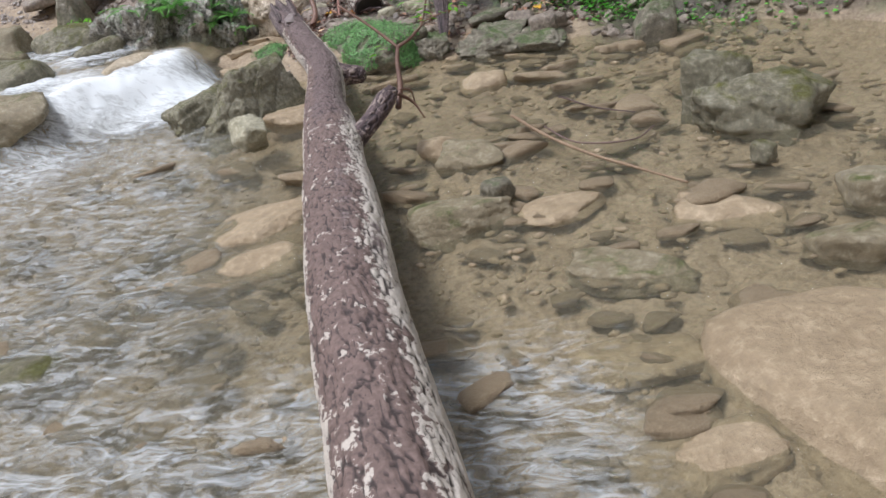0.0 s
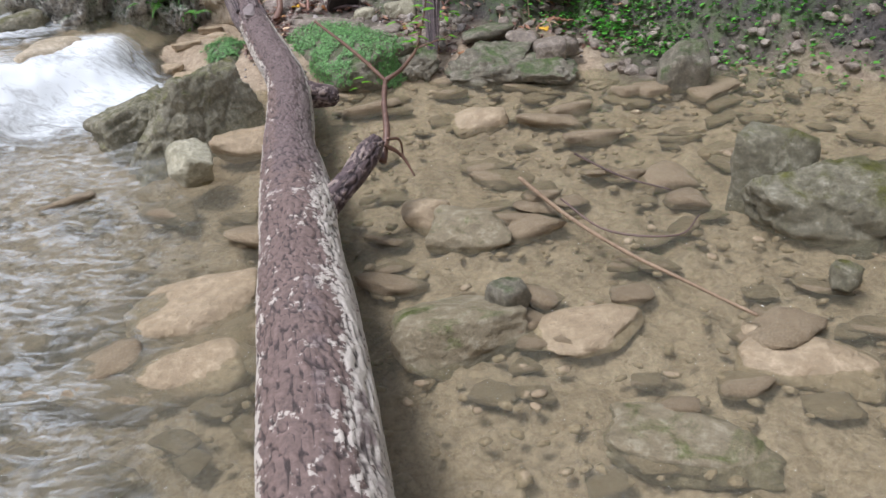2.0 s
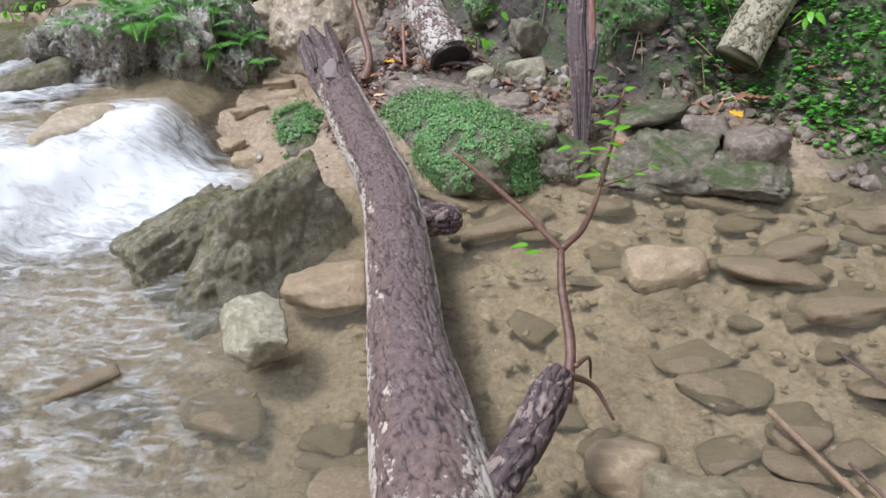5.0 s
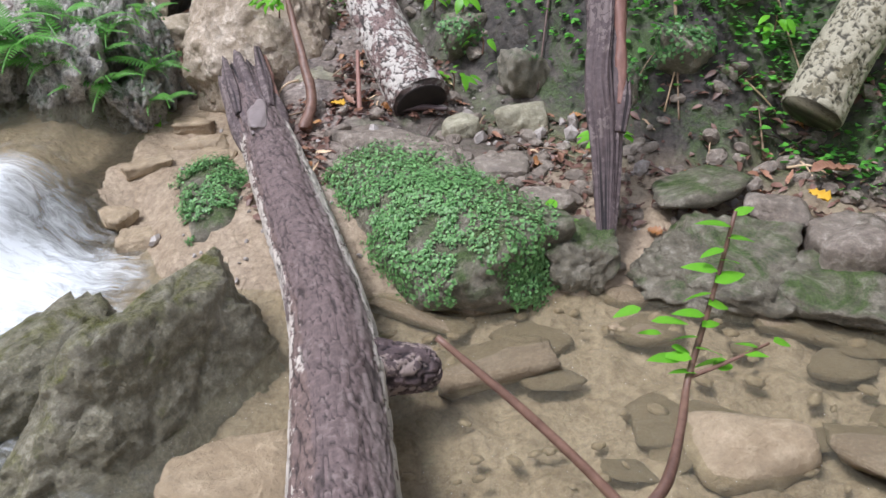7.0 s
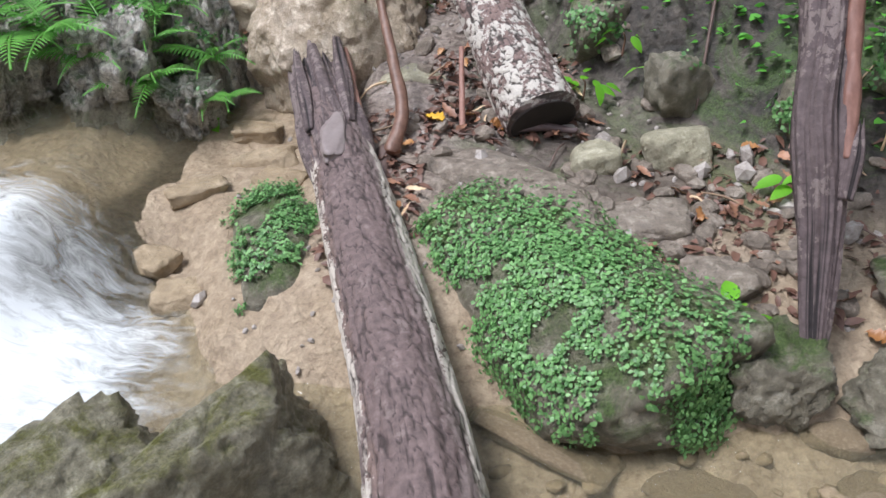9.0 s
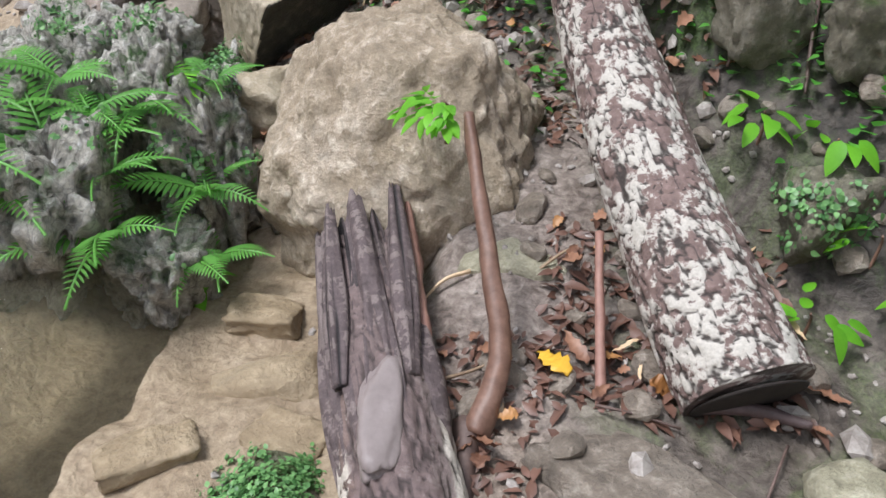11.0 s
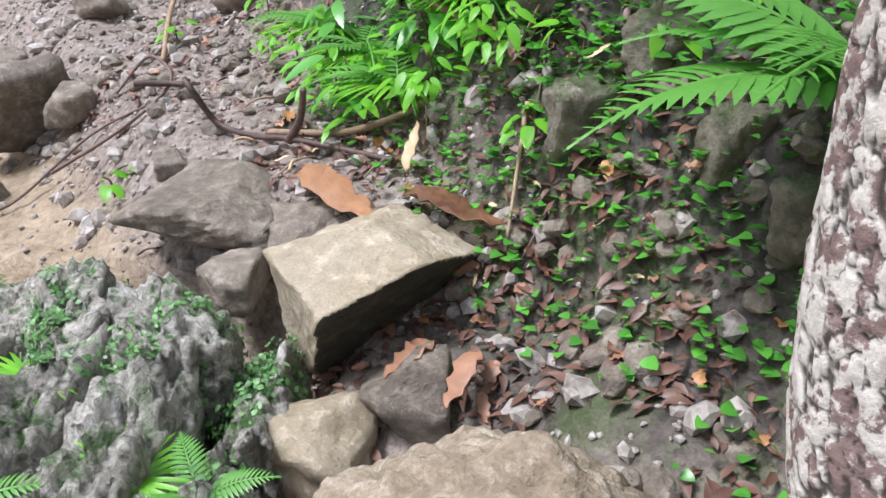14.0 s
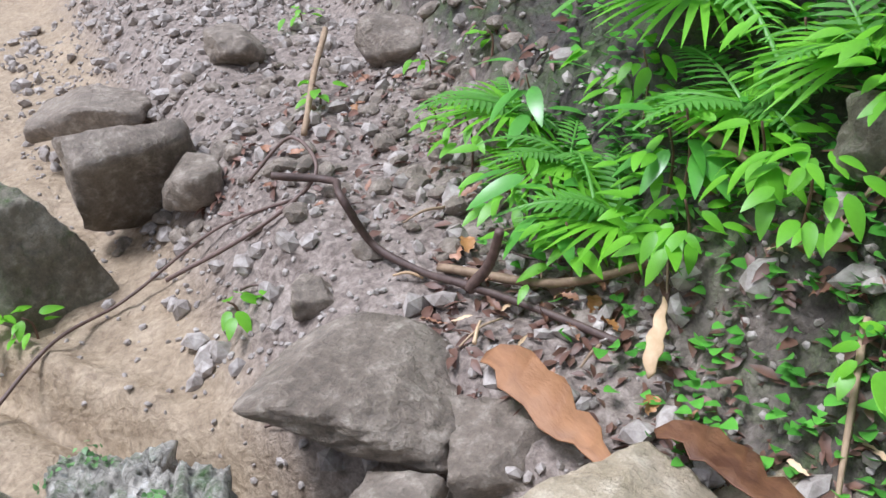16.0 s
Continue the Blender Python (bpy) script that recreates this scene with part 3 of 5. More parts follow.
def joined(name, items, mat, tones=None):
    """One mesh from many (points, faces, 4x4) pieces."""
    V, F, T, k = [], [], [], 0
    for i, (p, f, m) in enumerate(items):
        M = np.array(m)
        V.append(p @ M[:3, :3].T + M[:3, 3])
        F += [[a + k for a in q] for q in f]
        T.append(np.full(len(p), tones[i] if tones is not None else 0.5))
        k += len(p)
    return mesh_of(name, np.vstack(V), F, mat, True, {"tone": np.concatenate(T)})


# ---- ground and water ----
def axis(lo, hi, step, far_lo, far_hi, grow=1.25):
    core = np.arange(lo, hi + step / 2, step)
    a, s = [lo], step
    while a[-1] > far_lo:
        s *= grow
        a.append(a[-1] - s)
    b, s = [core[-1]], step
    while b[-1] < far_hi:
        s *= grow
        b.append(b[-1] + s)
    return np.concatenate([np.array(a[1:])[::-1], core, np.array(b[1:])])


gx, gy = axis(-6.2, 2.6, 0.032, -400, 400), axis(1.2, 12.2, 0.032, -400, 400)
X, Y = np.meshgrid(gx, gy, indexing="ij")
Z = land(X, Y)
U = 0.63 * (X - 0.6) + 0.776 * (Y - 7.7)
# Where the slope colour and its painted canopy shade apply.
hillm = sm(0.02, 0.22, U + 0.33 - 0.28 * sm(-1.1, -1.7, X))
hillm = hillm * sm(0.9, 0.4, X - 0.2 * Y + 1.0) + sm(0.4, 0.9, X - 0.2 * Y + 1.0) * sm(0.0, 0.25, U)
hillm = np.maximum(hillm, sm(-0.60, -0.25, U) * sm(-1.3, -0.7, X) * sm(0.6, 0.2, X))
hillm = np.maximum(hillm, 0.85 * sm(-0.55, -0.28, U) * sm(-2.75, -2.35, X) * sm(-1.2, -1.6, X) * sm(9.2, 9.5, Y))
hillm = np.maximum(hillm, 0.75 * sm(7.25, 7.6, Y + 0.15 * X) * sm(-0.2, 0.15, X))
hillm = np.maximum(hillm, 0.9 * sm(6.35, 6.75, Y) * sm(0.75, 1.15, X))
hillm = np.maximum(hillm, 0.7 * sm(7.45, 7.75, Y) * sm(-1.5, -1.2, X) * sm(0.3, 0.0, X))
bankm = sm(0.10, 0.24, Z - water_level(X, Y)) * sm(6.7, 7.3, Y) * np.maximum(sm(-2.2, -1.8, X), sm(8.7, 9.1, Y) * sm(-3.4, -2.9, X))
bankm = np.maximum(bankm, sm(-4.2, -3.7, X + 1.6 * (Y - 10.07)) * sm(9.4, 9.9, Y))
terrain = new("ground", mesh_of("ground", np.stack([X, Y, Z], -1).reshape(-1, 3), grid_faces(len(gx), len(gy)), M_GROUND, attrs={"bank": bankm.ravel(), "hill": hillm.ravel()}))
tagged(terrain, "tan silt stream bed rising to a dark earth bank and shade-darkened slope", "ground", kind="structure")

wx, wy = axis(-6.5, 2.6, 0.030, -14, 12), axis(1.2, 7.9, 0.030, -9, 11)
X, Y = np.meshgrid(wx, wy, indexing="ij")
flow = 0.22 + 0.16 * sm(6.0, 4.5, Y) + 0.62 * sm(-0.35, -1.7, X + 0.25 * (Y - 3)) * sm(7.4, 6.6, Y)
flow = np.maximum(flow, 0.7 * sm(3.6, 2.2, Y) * sm(1.0, 0.3, X))
flow = np.maximum(flow, 0.45 * sm(0.5, 0.0, np.abs(X + 0.9)) * sm(6.0, 4.0, Y))
c, s = math.cos(0.5), math.sin(0.5)
wav = fbm(np.stack([(X * c + Y * s).ravel() * 3.0, (-X * s + Y * c).ravel() * 7.0, np.full(X.size, 0.5)], 1), 4, 71, 0.55).reshape(X.shape)
rip = fbm(flat3(X, Y, 17), 3, 77).reshape(X.shape)
fx = (X + 2.75) * 0.93 + (Y - 6.95) * 0.36
fy = -(X + 2.75) * 0.36 + (Y - 6.95) * 0.93
foam_glint = np.exp(-(np.clip(fx - 0.15, 0, None) / 0.38) ** 2 - (np.clip(-0.7 - fx, 0, None) / 0.5) ** 2 - (np.where(fy > 0, fy / 0.22, fy / 0.42)) ** 2)
# Next two masks are no froth: sky glints on ripples, painted white.
foam_glint = np.maximum(foam_glint, 0.23 * sm(-0.7, -1.8, X + 0.2 * (Y - 3)) * sm(7.0, 6.4, Y))
foam_glint = np.maximum(foam_glint, 0.27 * sm(3.6, 2.4, Y) * sm(0.8, 0.2, X))
foam_glint = np.maximum(foam_glint, 0.9 * np.exp(-((X + 2.85) / 0.40) ** 2 - ((Y - 7.20) / 0.33) ** 2))
foam_glint = np.maximum(foam_glint, (0.35 + 0.3 * wav) * sm(-3.0, -3.4, X) * sm(7.1, 7.5, Y))
foam_glint = np.maximum(foam_glint, 0.42 * np.exp(-((X + 3.6) / 0.7) ** 2 - ((Y - 6.0) / 1.0) ** 2))
foam_glint = np.maximum(foam_glint, 0.75 * np.exp(-((X + 3.9) / 0.8) ** 2 - ((Y - 6.9) / 0.35) ** 2))
WZ = water_level(X, Y) + 0.030 * flow * wav + 0.003 * (0.25 + flow) * rip + foam_glint * (0.03 + 0.022 * wav + 0.012 * rip)
stream = new("water", mesh_of("water", np.stack([X, Y, WZ], -1).reshape(-1, 3), grid_faces(len(wx), len(wy)), M_WATER, attrs={"flow": flow.ravel(), "foam_glint": foam_glint.ravel()}))
tagged(stream, "shallow clear stream with ripples and a small white cascade", "water", kind="structure")


# ---- the fallen log across the stream ----
def main_log():
    pts = ((0.22, -0.9, 0.50), (-0.02, 0.5, 0.50), (-0.28, 1.68, 0.50), (-0.48, 2.5, 0.50), (-0.66, 3.4, 0.47), (-0.80, 4.05, 0.455), (-0.93, 4.7, 0.44), (-1.06, 5.3, 0.46),
           (-1.13, 5.75, 0.455), (-1.26, 6.45, 0.435), (-1.49, 7.15, 0.44), (-1.70, 7.70, 0.48), (-1.87, 8.12, 0.53), (-1.98, 8.42, 0.56))
    radii = (0.20, 0.19, 0.18, 0.175, 0.18, 0.168, 0.170, 0.136, 0.130, 0.134, 0.136, 0.128, 0.122, 0.110)

    def worn(along, th, c):
        top = np.cos(th - 0.12 + 0.3 * np.sin(along * 1.7))
        strip = sm(0.40, 0.85, top) * sm(4.6, 6.4, along)
        old = 0.5 * sm(0.1, 0.6, fbm(np.stack([along * 1.6, th * 1.0, 0 * th], 1), 3, 44)) * sm(3.2, 3.8, along)
        return np.clip(np.maximum(0.85 * strip, old), 0, 1)

    log = new("fallen_log", None)
    log.location = (-0.9, 4.5, 0.3)
    tagged(log, "long fallen log with grey-brown flaking bark lying across the stream", "log")
    off = Vector(log.location)

    def add(name, me, label=""):
        me.transform(Matrix.Translation(-off))
        return part(log, name, me, label)

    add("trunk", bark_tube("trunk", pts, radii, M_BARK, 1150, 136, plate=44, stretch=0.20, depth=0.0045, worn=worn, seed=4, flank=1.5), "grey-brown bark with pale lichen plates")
    add("branch_stub", bark_tube("branch_stub", ((-0.86, 4.50, 0.42), (-0.76, 4.62, 0.46), (-0.66, 4.76, 0.52), (-0.59, 4.88, 0.58), (-0.545, 4.96, 0.615)), (0.10, 0.062, 0.055, 0.055, 0.035), M_DARKSTUB, 130, 60, plate=40, depth=0.005, stretch=0.2, seed=8), "dark broken branch stub with a reddish split end")
    add("knot", bark_tube("knot", ((-1.12, 6.28, 0.42), (-1.02, 6.30, 0.40), (-0.95, 6.32, 0.385), (-0.93, 6.33, 0.38)), (0.09, 0.075, 0.062, 0.03), M_DARKSTUB, 70, 60, plate=40, depth=0.006, seed=9), "short dark knot")
    add("knob", rock_mesh("knob", (0.07, 0.12, 0.06), 5, M_DARKSTUB, planes=4, sharp=5, rough=0.15), "rounded bark knob").location = Vector((-0.57, 3.28, 0.52)) - off
    bpy.data.objects["knob"].data.transform(Matrix.Translation(off))
    r = random.Random(3)
    add("torn_end", split_wood("torn_end", ((-1.72, 7.74, 0.49), (-1.80, 7.94, 0.52), (-1.88, 8.14, 0.55), (-1.95, 8.32, 0.575), (-2.0, 8.44, 0.59)), (0.098, 0.117, 0.113, 0.107, 0.098), M_SPLIT, 120, 110, 0.09, 5, 0.26), "dark splintered heartwood")
    for k, (dx, dz, ln, w, m) in enumerate(((0.055, 0.085, 0.12, 0.024, M_SPLIT), (0.095, 0.05, 0.09, 0.017, M_REDWOOD), (-0.085, 0.075, 0.04, 0.022, M_SPLIT))):
        b, tip = Vector((-1.80 + dx, 7.93 + dx * 0.35, 0.53 + dz)), Vector((-1.99 + dx, 8.43 + dx * 0.35 + ln, 0.60 + dz + ln * 0.2))
        if m is M_SPLIT:
            me = split_wood("splinter", (b, b.lerp(tip, 0.35), b.lerp(tip, 0.7), tip), (w * 0.7, w * 1.2, w, w * 0.6), m, 50, 26, 0.05, 30 + k, 0.35)
        else:
            me = stick_mesh("splinter", (b, b.lerp(tip, 0.35), b.lerp(tip, 0.7), tip), (w * 0.7, w, w, w * 0.5), m, 40, 6, 0.4, k)
        add("splinter", me)
    tongue = rock_mesh("worn_tongue", (0.052, 0.15, 0.024), 12, M_GREYWOOD, planes=7, sharp=18, rough=0.10)
    t = add("worn_tongue", tongue, "smooth grey debarked patch")
    t.data.transform(Matrix.Translation(off))
    t.location, t.rotation_euler = Vector((-1.775, 7.83, 0.615)) - off, (radians(5), 0, radians(19))
    # twig fork that stands up at the stub
    fork = new("forked_twig", None)
    fork.location = (-0.52, 4.97, 0.55)
    tagged(fork, "thin reddish-brown forked twig with green leaflets beside the log", "twig")
    fo = Vector(fork.location)
    for nm, p, a, b in (("stem", ((-0.53, 4.95, 0.50), (-0.51, 5.10, 0.60), (-0.525, 5.28, 0.69), (-0.52, 5.42, 0.76)), 0.020, 0.013),
                        ("left_twig", ((-0.52, 5.42, 0.76), (-0.60, 5.47, 0.83), (-0.72, 5.53, 0.93), (-0.88, 5.60, 1.05)), 0.012, 0.007),
                        ("right_twig", ((-0.52, 5.42, 0.76), (-0.45, 5.50, 0.78), (-0.40, 5.62, 0.80), (-0.36, 5.74, 0.83), (-0.31, 5.82, 0.98), (-0.27, 5.88, 1.15)), 0.014, 0.004),
                        ("side_shoot", ((-0.36, 5.74, 0.83), (-0.28, 5.76, 0.85), (-0.18, 5.80, 0.87)), 0.006, 0.003),
                        ("root_tuft", ((-0.52, 4.98, 0.58), (-0.44, 5.02, 0.50), (-0.38, 4.98, 0.40)), 0.012, 0.005),
                        ("root_tuft", ((-0.50, 5.0, 0.60), (-0.45, 5.10, 0.55), (-0.44, 5.12, 0.45)), 0.009, 0.004)):
        me = stick_mesh(nm, p, np.linspace(a, b, len(p)), M_TWIG, 26, 8)
        me.transform(Matrix.Translation(-fo))
        part(fork, nm, me)
    lp, lf = leaf_geo(0.062, 0.030, 0.1, 0.1, 0.25)
    lm = mesh_of("leaflet", lp, lf, M_BRIGHT, attrs={"tone": np.full(len(lp), 0.6)})
    spots = [((-0.36, 5.74, 0.86), (-0.27, 5.88, 1.15), 14), ((-0.36, 5.74, 0.83), (-0.16, 5.80, 0.88), 6), ((-0.36, 5.76, 0.84), (-0.47, 5.80, 0.98), 5), ((-0.62, 5.42, 0.80), (-0.66, 5.35, 0.74), 3)]
    for a, b, n in spots:
        a, b = Vector(a), Vector(b)
        for i in range(n):
            p = a.lerp(b, (i + 0.6) / n)
            lv = part(fork, "leaflet", lm)
            yaw = (-80 if i % 2 else 80) + r.uniform(-25, 25)
            lv.matrix_basis = pose(*(p - fo), r.uniform(-15, 20), r.uniform(-25, 25), yaw)
            lv.scale = (r.uniform(0.75, 1.2),) * 3


M_SPLIT = bark_mat("splintered_dark_wood", (0.012, 0.009, 0.010), (0.105, 0.078, 0.078), (0.22, 0.175, 0.165), 0.25)
M_DARKSTUB = bark_mat("dark_wet_bark", (0.02, 0.013, 0.015), (0.10, 0.07, 0.07), (0.32, 0.25, 0.22), 0.32)
main_log()


# ---- leaning trunk, broken post and other dead wood on the bank ----
def dead_trunks():
    tr = new("leaning_trunk", None)
    tr.location = (-1.05, 8.08, 0.5)
    o = Vector(tr.location)
    tagged(tr, "leaning tree trunk with cracked whitish bark and hollow end", "trunk")
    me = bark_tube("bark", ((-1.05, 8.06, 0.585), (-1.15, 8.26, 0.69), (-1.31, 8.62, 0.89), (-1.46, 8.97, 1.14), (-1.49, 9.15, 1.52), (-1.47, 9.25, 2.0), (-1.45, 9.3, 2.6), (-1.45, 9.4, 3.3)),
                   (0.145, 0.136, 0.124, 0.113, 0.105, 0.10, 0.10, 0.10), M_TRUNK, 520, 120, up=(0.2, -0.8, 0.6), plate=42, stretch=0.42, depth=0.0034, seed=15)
    me.transform(Matrix.Translation(-o))
    part(tr, "bark", me)
    ax = Vector((-0.07, 0.16, 0.105)).normalized()
    # Flat black disc in place of the unlit hollow.
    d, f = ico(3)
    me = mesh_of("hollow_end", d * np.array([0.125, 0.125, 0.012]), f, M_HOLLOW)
    h = part(tr, "hollow_end", me, "black disc standing in for the dark hollow")
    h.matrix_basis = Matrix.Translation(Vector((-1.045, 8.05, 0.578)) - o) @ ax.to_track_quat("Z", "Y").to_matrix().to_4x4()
    sp = part(tr, "rotten_splint", stick_mesh("rotten_splint", [(-0.12, 0, 0), (0, 0.01, 0.005), (0.12, -0.01, 0)], (0.012, 0.016, 0.010), M_DARKWOOD))
    sp.matrix_basis = Matrix.Translation(Vector((-1.04, 8.03, 0.555)) - o)

    post = new("broken_post", None)
    post.location = (-0.30, 7.05, 0.40)
    o = Vector(post.location)
    tagged(post, "split dark trunk stake with a reddish strip leaning on the bank", "trunk")
    a, b = Vector((-0.31, 7.02, 0.38)), Vector((-0.28, 7.66, 1.24))
    ax = (b - a).normalized()
    sd = Vector((1, 0, 0))
    fr = ax.cross(sd)
    body = split_wood("split_stake", (a - ax * 0.06, a.lerp(b, 0.08), a.lerp(b, 0.3), a.lerp(b, 0.55) - sd * 0.012, a.lerp(b, 0.8), b + ax * 0.25), (0.012, 0.034, 0.052, 0.066, 0.064, 0.068), M_SPLIT, 170, 90, 0.08, 21, 0.30)
    p, q = a + sd * 0.05 - fr * 0.03, b + sd * 0.05 - fr * 0.045
    strip = stick_mesh("bare_strip", [p.lerp(q, 0.5) - fr * 0.01, p.lerp(q, 0.62), p.lerp(q, 0.8), q, q + ax * 0.25], (0.010, 0.020, 0.023, 0.024, 0.024), M_REDWOOD, 70, 12, 0.3, 4)
    spur = split_wood("spur", [p.lerp(q, 0.40), p.lerp(q, 0.50) + sd * 0.015, p.lerp(q, 0.58) + sd * 0.022], (0.02, 0.026, 0.012), M_SPLIT, 40, 30, 0.03, 8)
    for nm, me, lb in (("split_stake", body, ""), ("bare_strip", strip, "reddish bare wood strip"), ("spur", spur, "")):
        me.transform(Matrix.Translation(-o))
        part(post, nm, me, lb)

    cut = new("cut_log", bark_tube("cut_log", ((0.60, 7.60, 0.66), (0.72, 7.72, 0.82), (0.88, 7.86, 1.02), (1.15, 8.1, 1.35)), (0.125, 0.12, 0.12, 0.12), M_TRUNKGREEN, 220, 72, up=(0, -1, 0.5), plate=40, depth=0.004, seed=18))
    tagged(cut, "cut log end with greenish grey bark propped on the bank", "log")


M_TRUNKGREEN = bark_mat("greenish_trunk_bark", (0.04, 0.035, 0.02), (0.17, 0.15, 0.09), (0.42, 0.39, 0.28), 0.6)
dead_trunks()


# ---- rocks in the stream ----
def lay(name, x, y, dims, rz, seed, mat, label, sink=0.35, group="", z=None, **kw):
    base = max(ground(x, y), 0) if z is None else z
    base = base - 0.03 if mat in (M_SILTY, M_OLIVE) else base
    return rock(name, (x, y, base + dims[2] * (1 - 2 * sink)), dims, rz, seed, mat, label, group, **kw)


lay("boulder", 1.58, 4.72, (0.42, 0.24, 0.26), -18, 11, M_WETGREEN, "dark algae-covered angular boulder standing in the shallows", 0.3, sub=5, planes=9, sharp=26, rough=0.1, ridged=0.05)
lay("boulder", 1.42, 4.98, (0.20, 0.15, 0.27), -25, 12, M_WETGREEN, "dark pointed wet boulder beside the larger one", 0.25, planes=8, sharp=24)
rock("boulder", (-1.88, 6.42, 0.30), (0.23, 0.47, 0.32), -33, 32, M_ALGAE, "large wedge-shaped algae-dark boulder beside the log", sub=6, sharp=40, rough=0.09, ridged=0.04, facets=((-0.78, -0.1, 0.62, 0.50), (0.92, 0.0, 0.38, 0.72), (-0.1, -0.95, 0.4, 0.82), (0.2, 0.95, 0.25, 0.9), (0.1, 0.1, 1, 0.88), (-1, 0.2, 0, 0.95), (0, 0, -1, 1), (-0.5, -0.75, 0.45, 0.8), (0.6, -0.7, 0.3, 0.85)))
rock("boulder", (-2.28, 6.42, 0.24), (0.17, 0.40, 0.17), -38, 14, M_ALGAE, "low dark green boulder washed by the stream", sub=5, planes=8, sharp=22, rough=0.10, ridged=0.05, turn=(8, -10, 0))
lay("stone", -1.72, 5.62, (0.15, 0.16, 0.13), 20, 15, M_PALE, "rounded pale stone beside the dark boulder", 0.2, z=0.17, sub=5, planes=9)
lay("stone", -1.52, 6.02, (0.20, 0.16, 0.09), 10, 16, M_SILTY, "flat silt-covered stone in the shallows", 0.3, z=0.19, planes=8)
lay("stone", -0.22, 4.02, (0.30, 0.20, 0.11), 25, 17, M_OLIVE, "flat buff stone with a mossy edge in the shallows", 0.3, z=0.12, sub=5, planes=9, sharp=22)
lay("stone", 0.02, 4.16, (0.09, 0.10, 0.10), 40, 18, M_MOSSY, "small moss-covered stone in the shallows", 0.3, z=0.14)
lay("stone", 0.60, 3.34, (0.30, 0.17, 0.075), -12, 19, M_OLIVE, "flat pale greenish stone half under water", 0.35, z=0.06, sub=5, sharp=22)
lay("boulder", 1.30, 2.35, (0.56, 0.62, 0.16), 10, 20, M_SILTY, "broad smooth silt-coloured boulder under shallow water", 0.42, z=0.02, sub=5, planes=3, sharp=6, rough=0.03)
lay("stone", 1.14, 3.72, (0.27, 0.14, 0.07), -20, 22, M_SILTY, "long silt-covered stone in the shallows", 0.3, z=0.10, planes=7)
lay("stone", 1.52, 3.22, (0.22, 0.13, 0.10), -30, 23, M_OLIVE, "buff stone in the shallows", 0.3, z=0.12)
lay("stone", 1.80, 3.66, (0.16, 0.14, 0.13), 0, 24, M_OLIVE, "pale grey stone in the shallows", 0.3, z=0.14)
lay("stone", 1.43, 4.12, (0.075, 0.06, 0.06), 0, 25, M_WETGREEN, "small dark wet stone in the shallows", 0.2, z=0.20)
lay("stone", -0.10, 4.78, (0.22, 0.16, 0.09), -10, 26, M_OLIVE, "grey stone with a dark gap under its edge", 0.25, z=0.16, sub=5)
lay("stone", -0.33, 4.98, (0.13, 0.12, 0.10), -30, 27, M_SILTY, "silt-covered stone by the branch stub", 0.3, z=0.16)
lay("stone", -1.42, 4.32, (0.34, 0.24, 0.10), 12, 28, M_SILTY, "flat tan stone under the log's edge", 0.35, z=0.06, sub=5)
lay("stone", -1.28, 3.98, (0.24, 0.20, 0.12), -8, 29, M_SILTY, "silt-covered stone under running water", 0.35, z=0.02)
lay("stone", 0.50, 2.72, (0.26, 0.16, 0.055), 15, 31, M_SILTY, "low silt-covered stone in the shallows", 0.4, z=0.04)
lay("stone", 0.62, 2.18, (0.28, 0.18, 0.065), 5, 33, M_SILTY, "low silt-covered stone by the broad boulder", 0.4, z=0.01)
lay("stone", 0.35, 4.0, (0.28, 0.16, 0.05), 20, 34, M_SILTY, "thin flat silt-covered slab in the shallows", 0.4, z=0.13)
lay("stone", -0.02, 6.15, (0.19, 0.15, 0.10), 0, 35, M_SILTY, "round silt-covered stone near the bank", 0.3, z=0.20)
lay("stone", 0.52, 6.86, (0.11, 0.09, 0.15), 0, 36, M_GREY, "upright grey stone at the water's edge", 0.25, z=0.30)
lay("stone", 1.36, 6.50, (0.18, 0.14, 0.20), 0, 37, M_MOSSY, "stump-like mossy rock at the water's edge", 0.25, z=0.28)
lay("stone", -2.30, 3.22, (0.22, 0.16, 0.10), 5, 38, M_WETGREEN, "dark stone breaking the stream's surface", 0.3, z=-0.06)
lay("stone", -3.95, 6.35, (0.46, 0.30, 0.20), 15, 39, M_OLIVE, "grey boulder at the foot of the cascade", 0.3, z=0.42)
lay("stone", -4.2, 7.1, (0.4, 0.3, 0.2), 15, 40, M_WETGREEN, "grey boulder above the cascade", 0.3, z=0.5)
for k, (x, y, a, b, c, rz) in enumerate(((-3.75, 7.95, 0.26, 0.2, 0.16, 20), (-4.75, 7.65, 0.4, 0.28, 0.24, -15), (-4.35, 8.6, 0.34, 0.24, 0.22, 40), (-5.3, 8.5, 0.5, 0.36, 0.3, 10), (-5.1, 6.6, 0.42, 0.3, 0.26, 30), (-5.9, 7.5, 0.5, 0.4, 0.3, 0), (-3.9, 9.2, 0.3, 0.2, 0.2, 0))):
    lay("boulder", x, y, (a, b, c), rz, 140 + k, (M_WETGREEN, M_OLIVE)[k % 2], "wet grey-green boulder in the stream above the cascade", 0.35, "boulders above the cascade", z=0.5, planes=8, sharp=24, rough=0.1)
lay("stone", -3.15, 7.2, (0.28, 0.2, 0.16), 30, 41, M_TAN, "wet boulder under the falling water", 0.3, z=0.40)

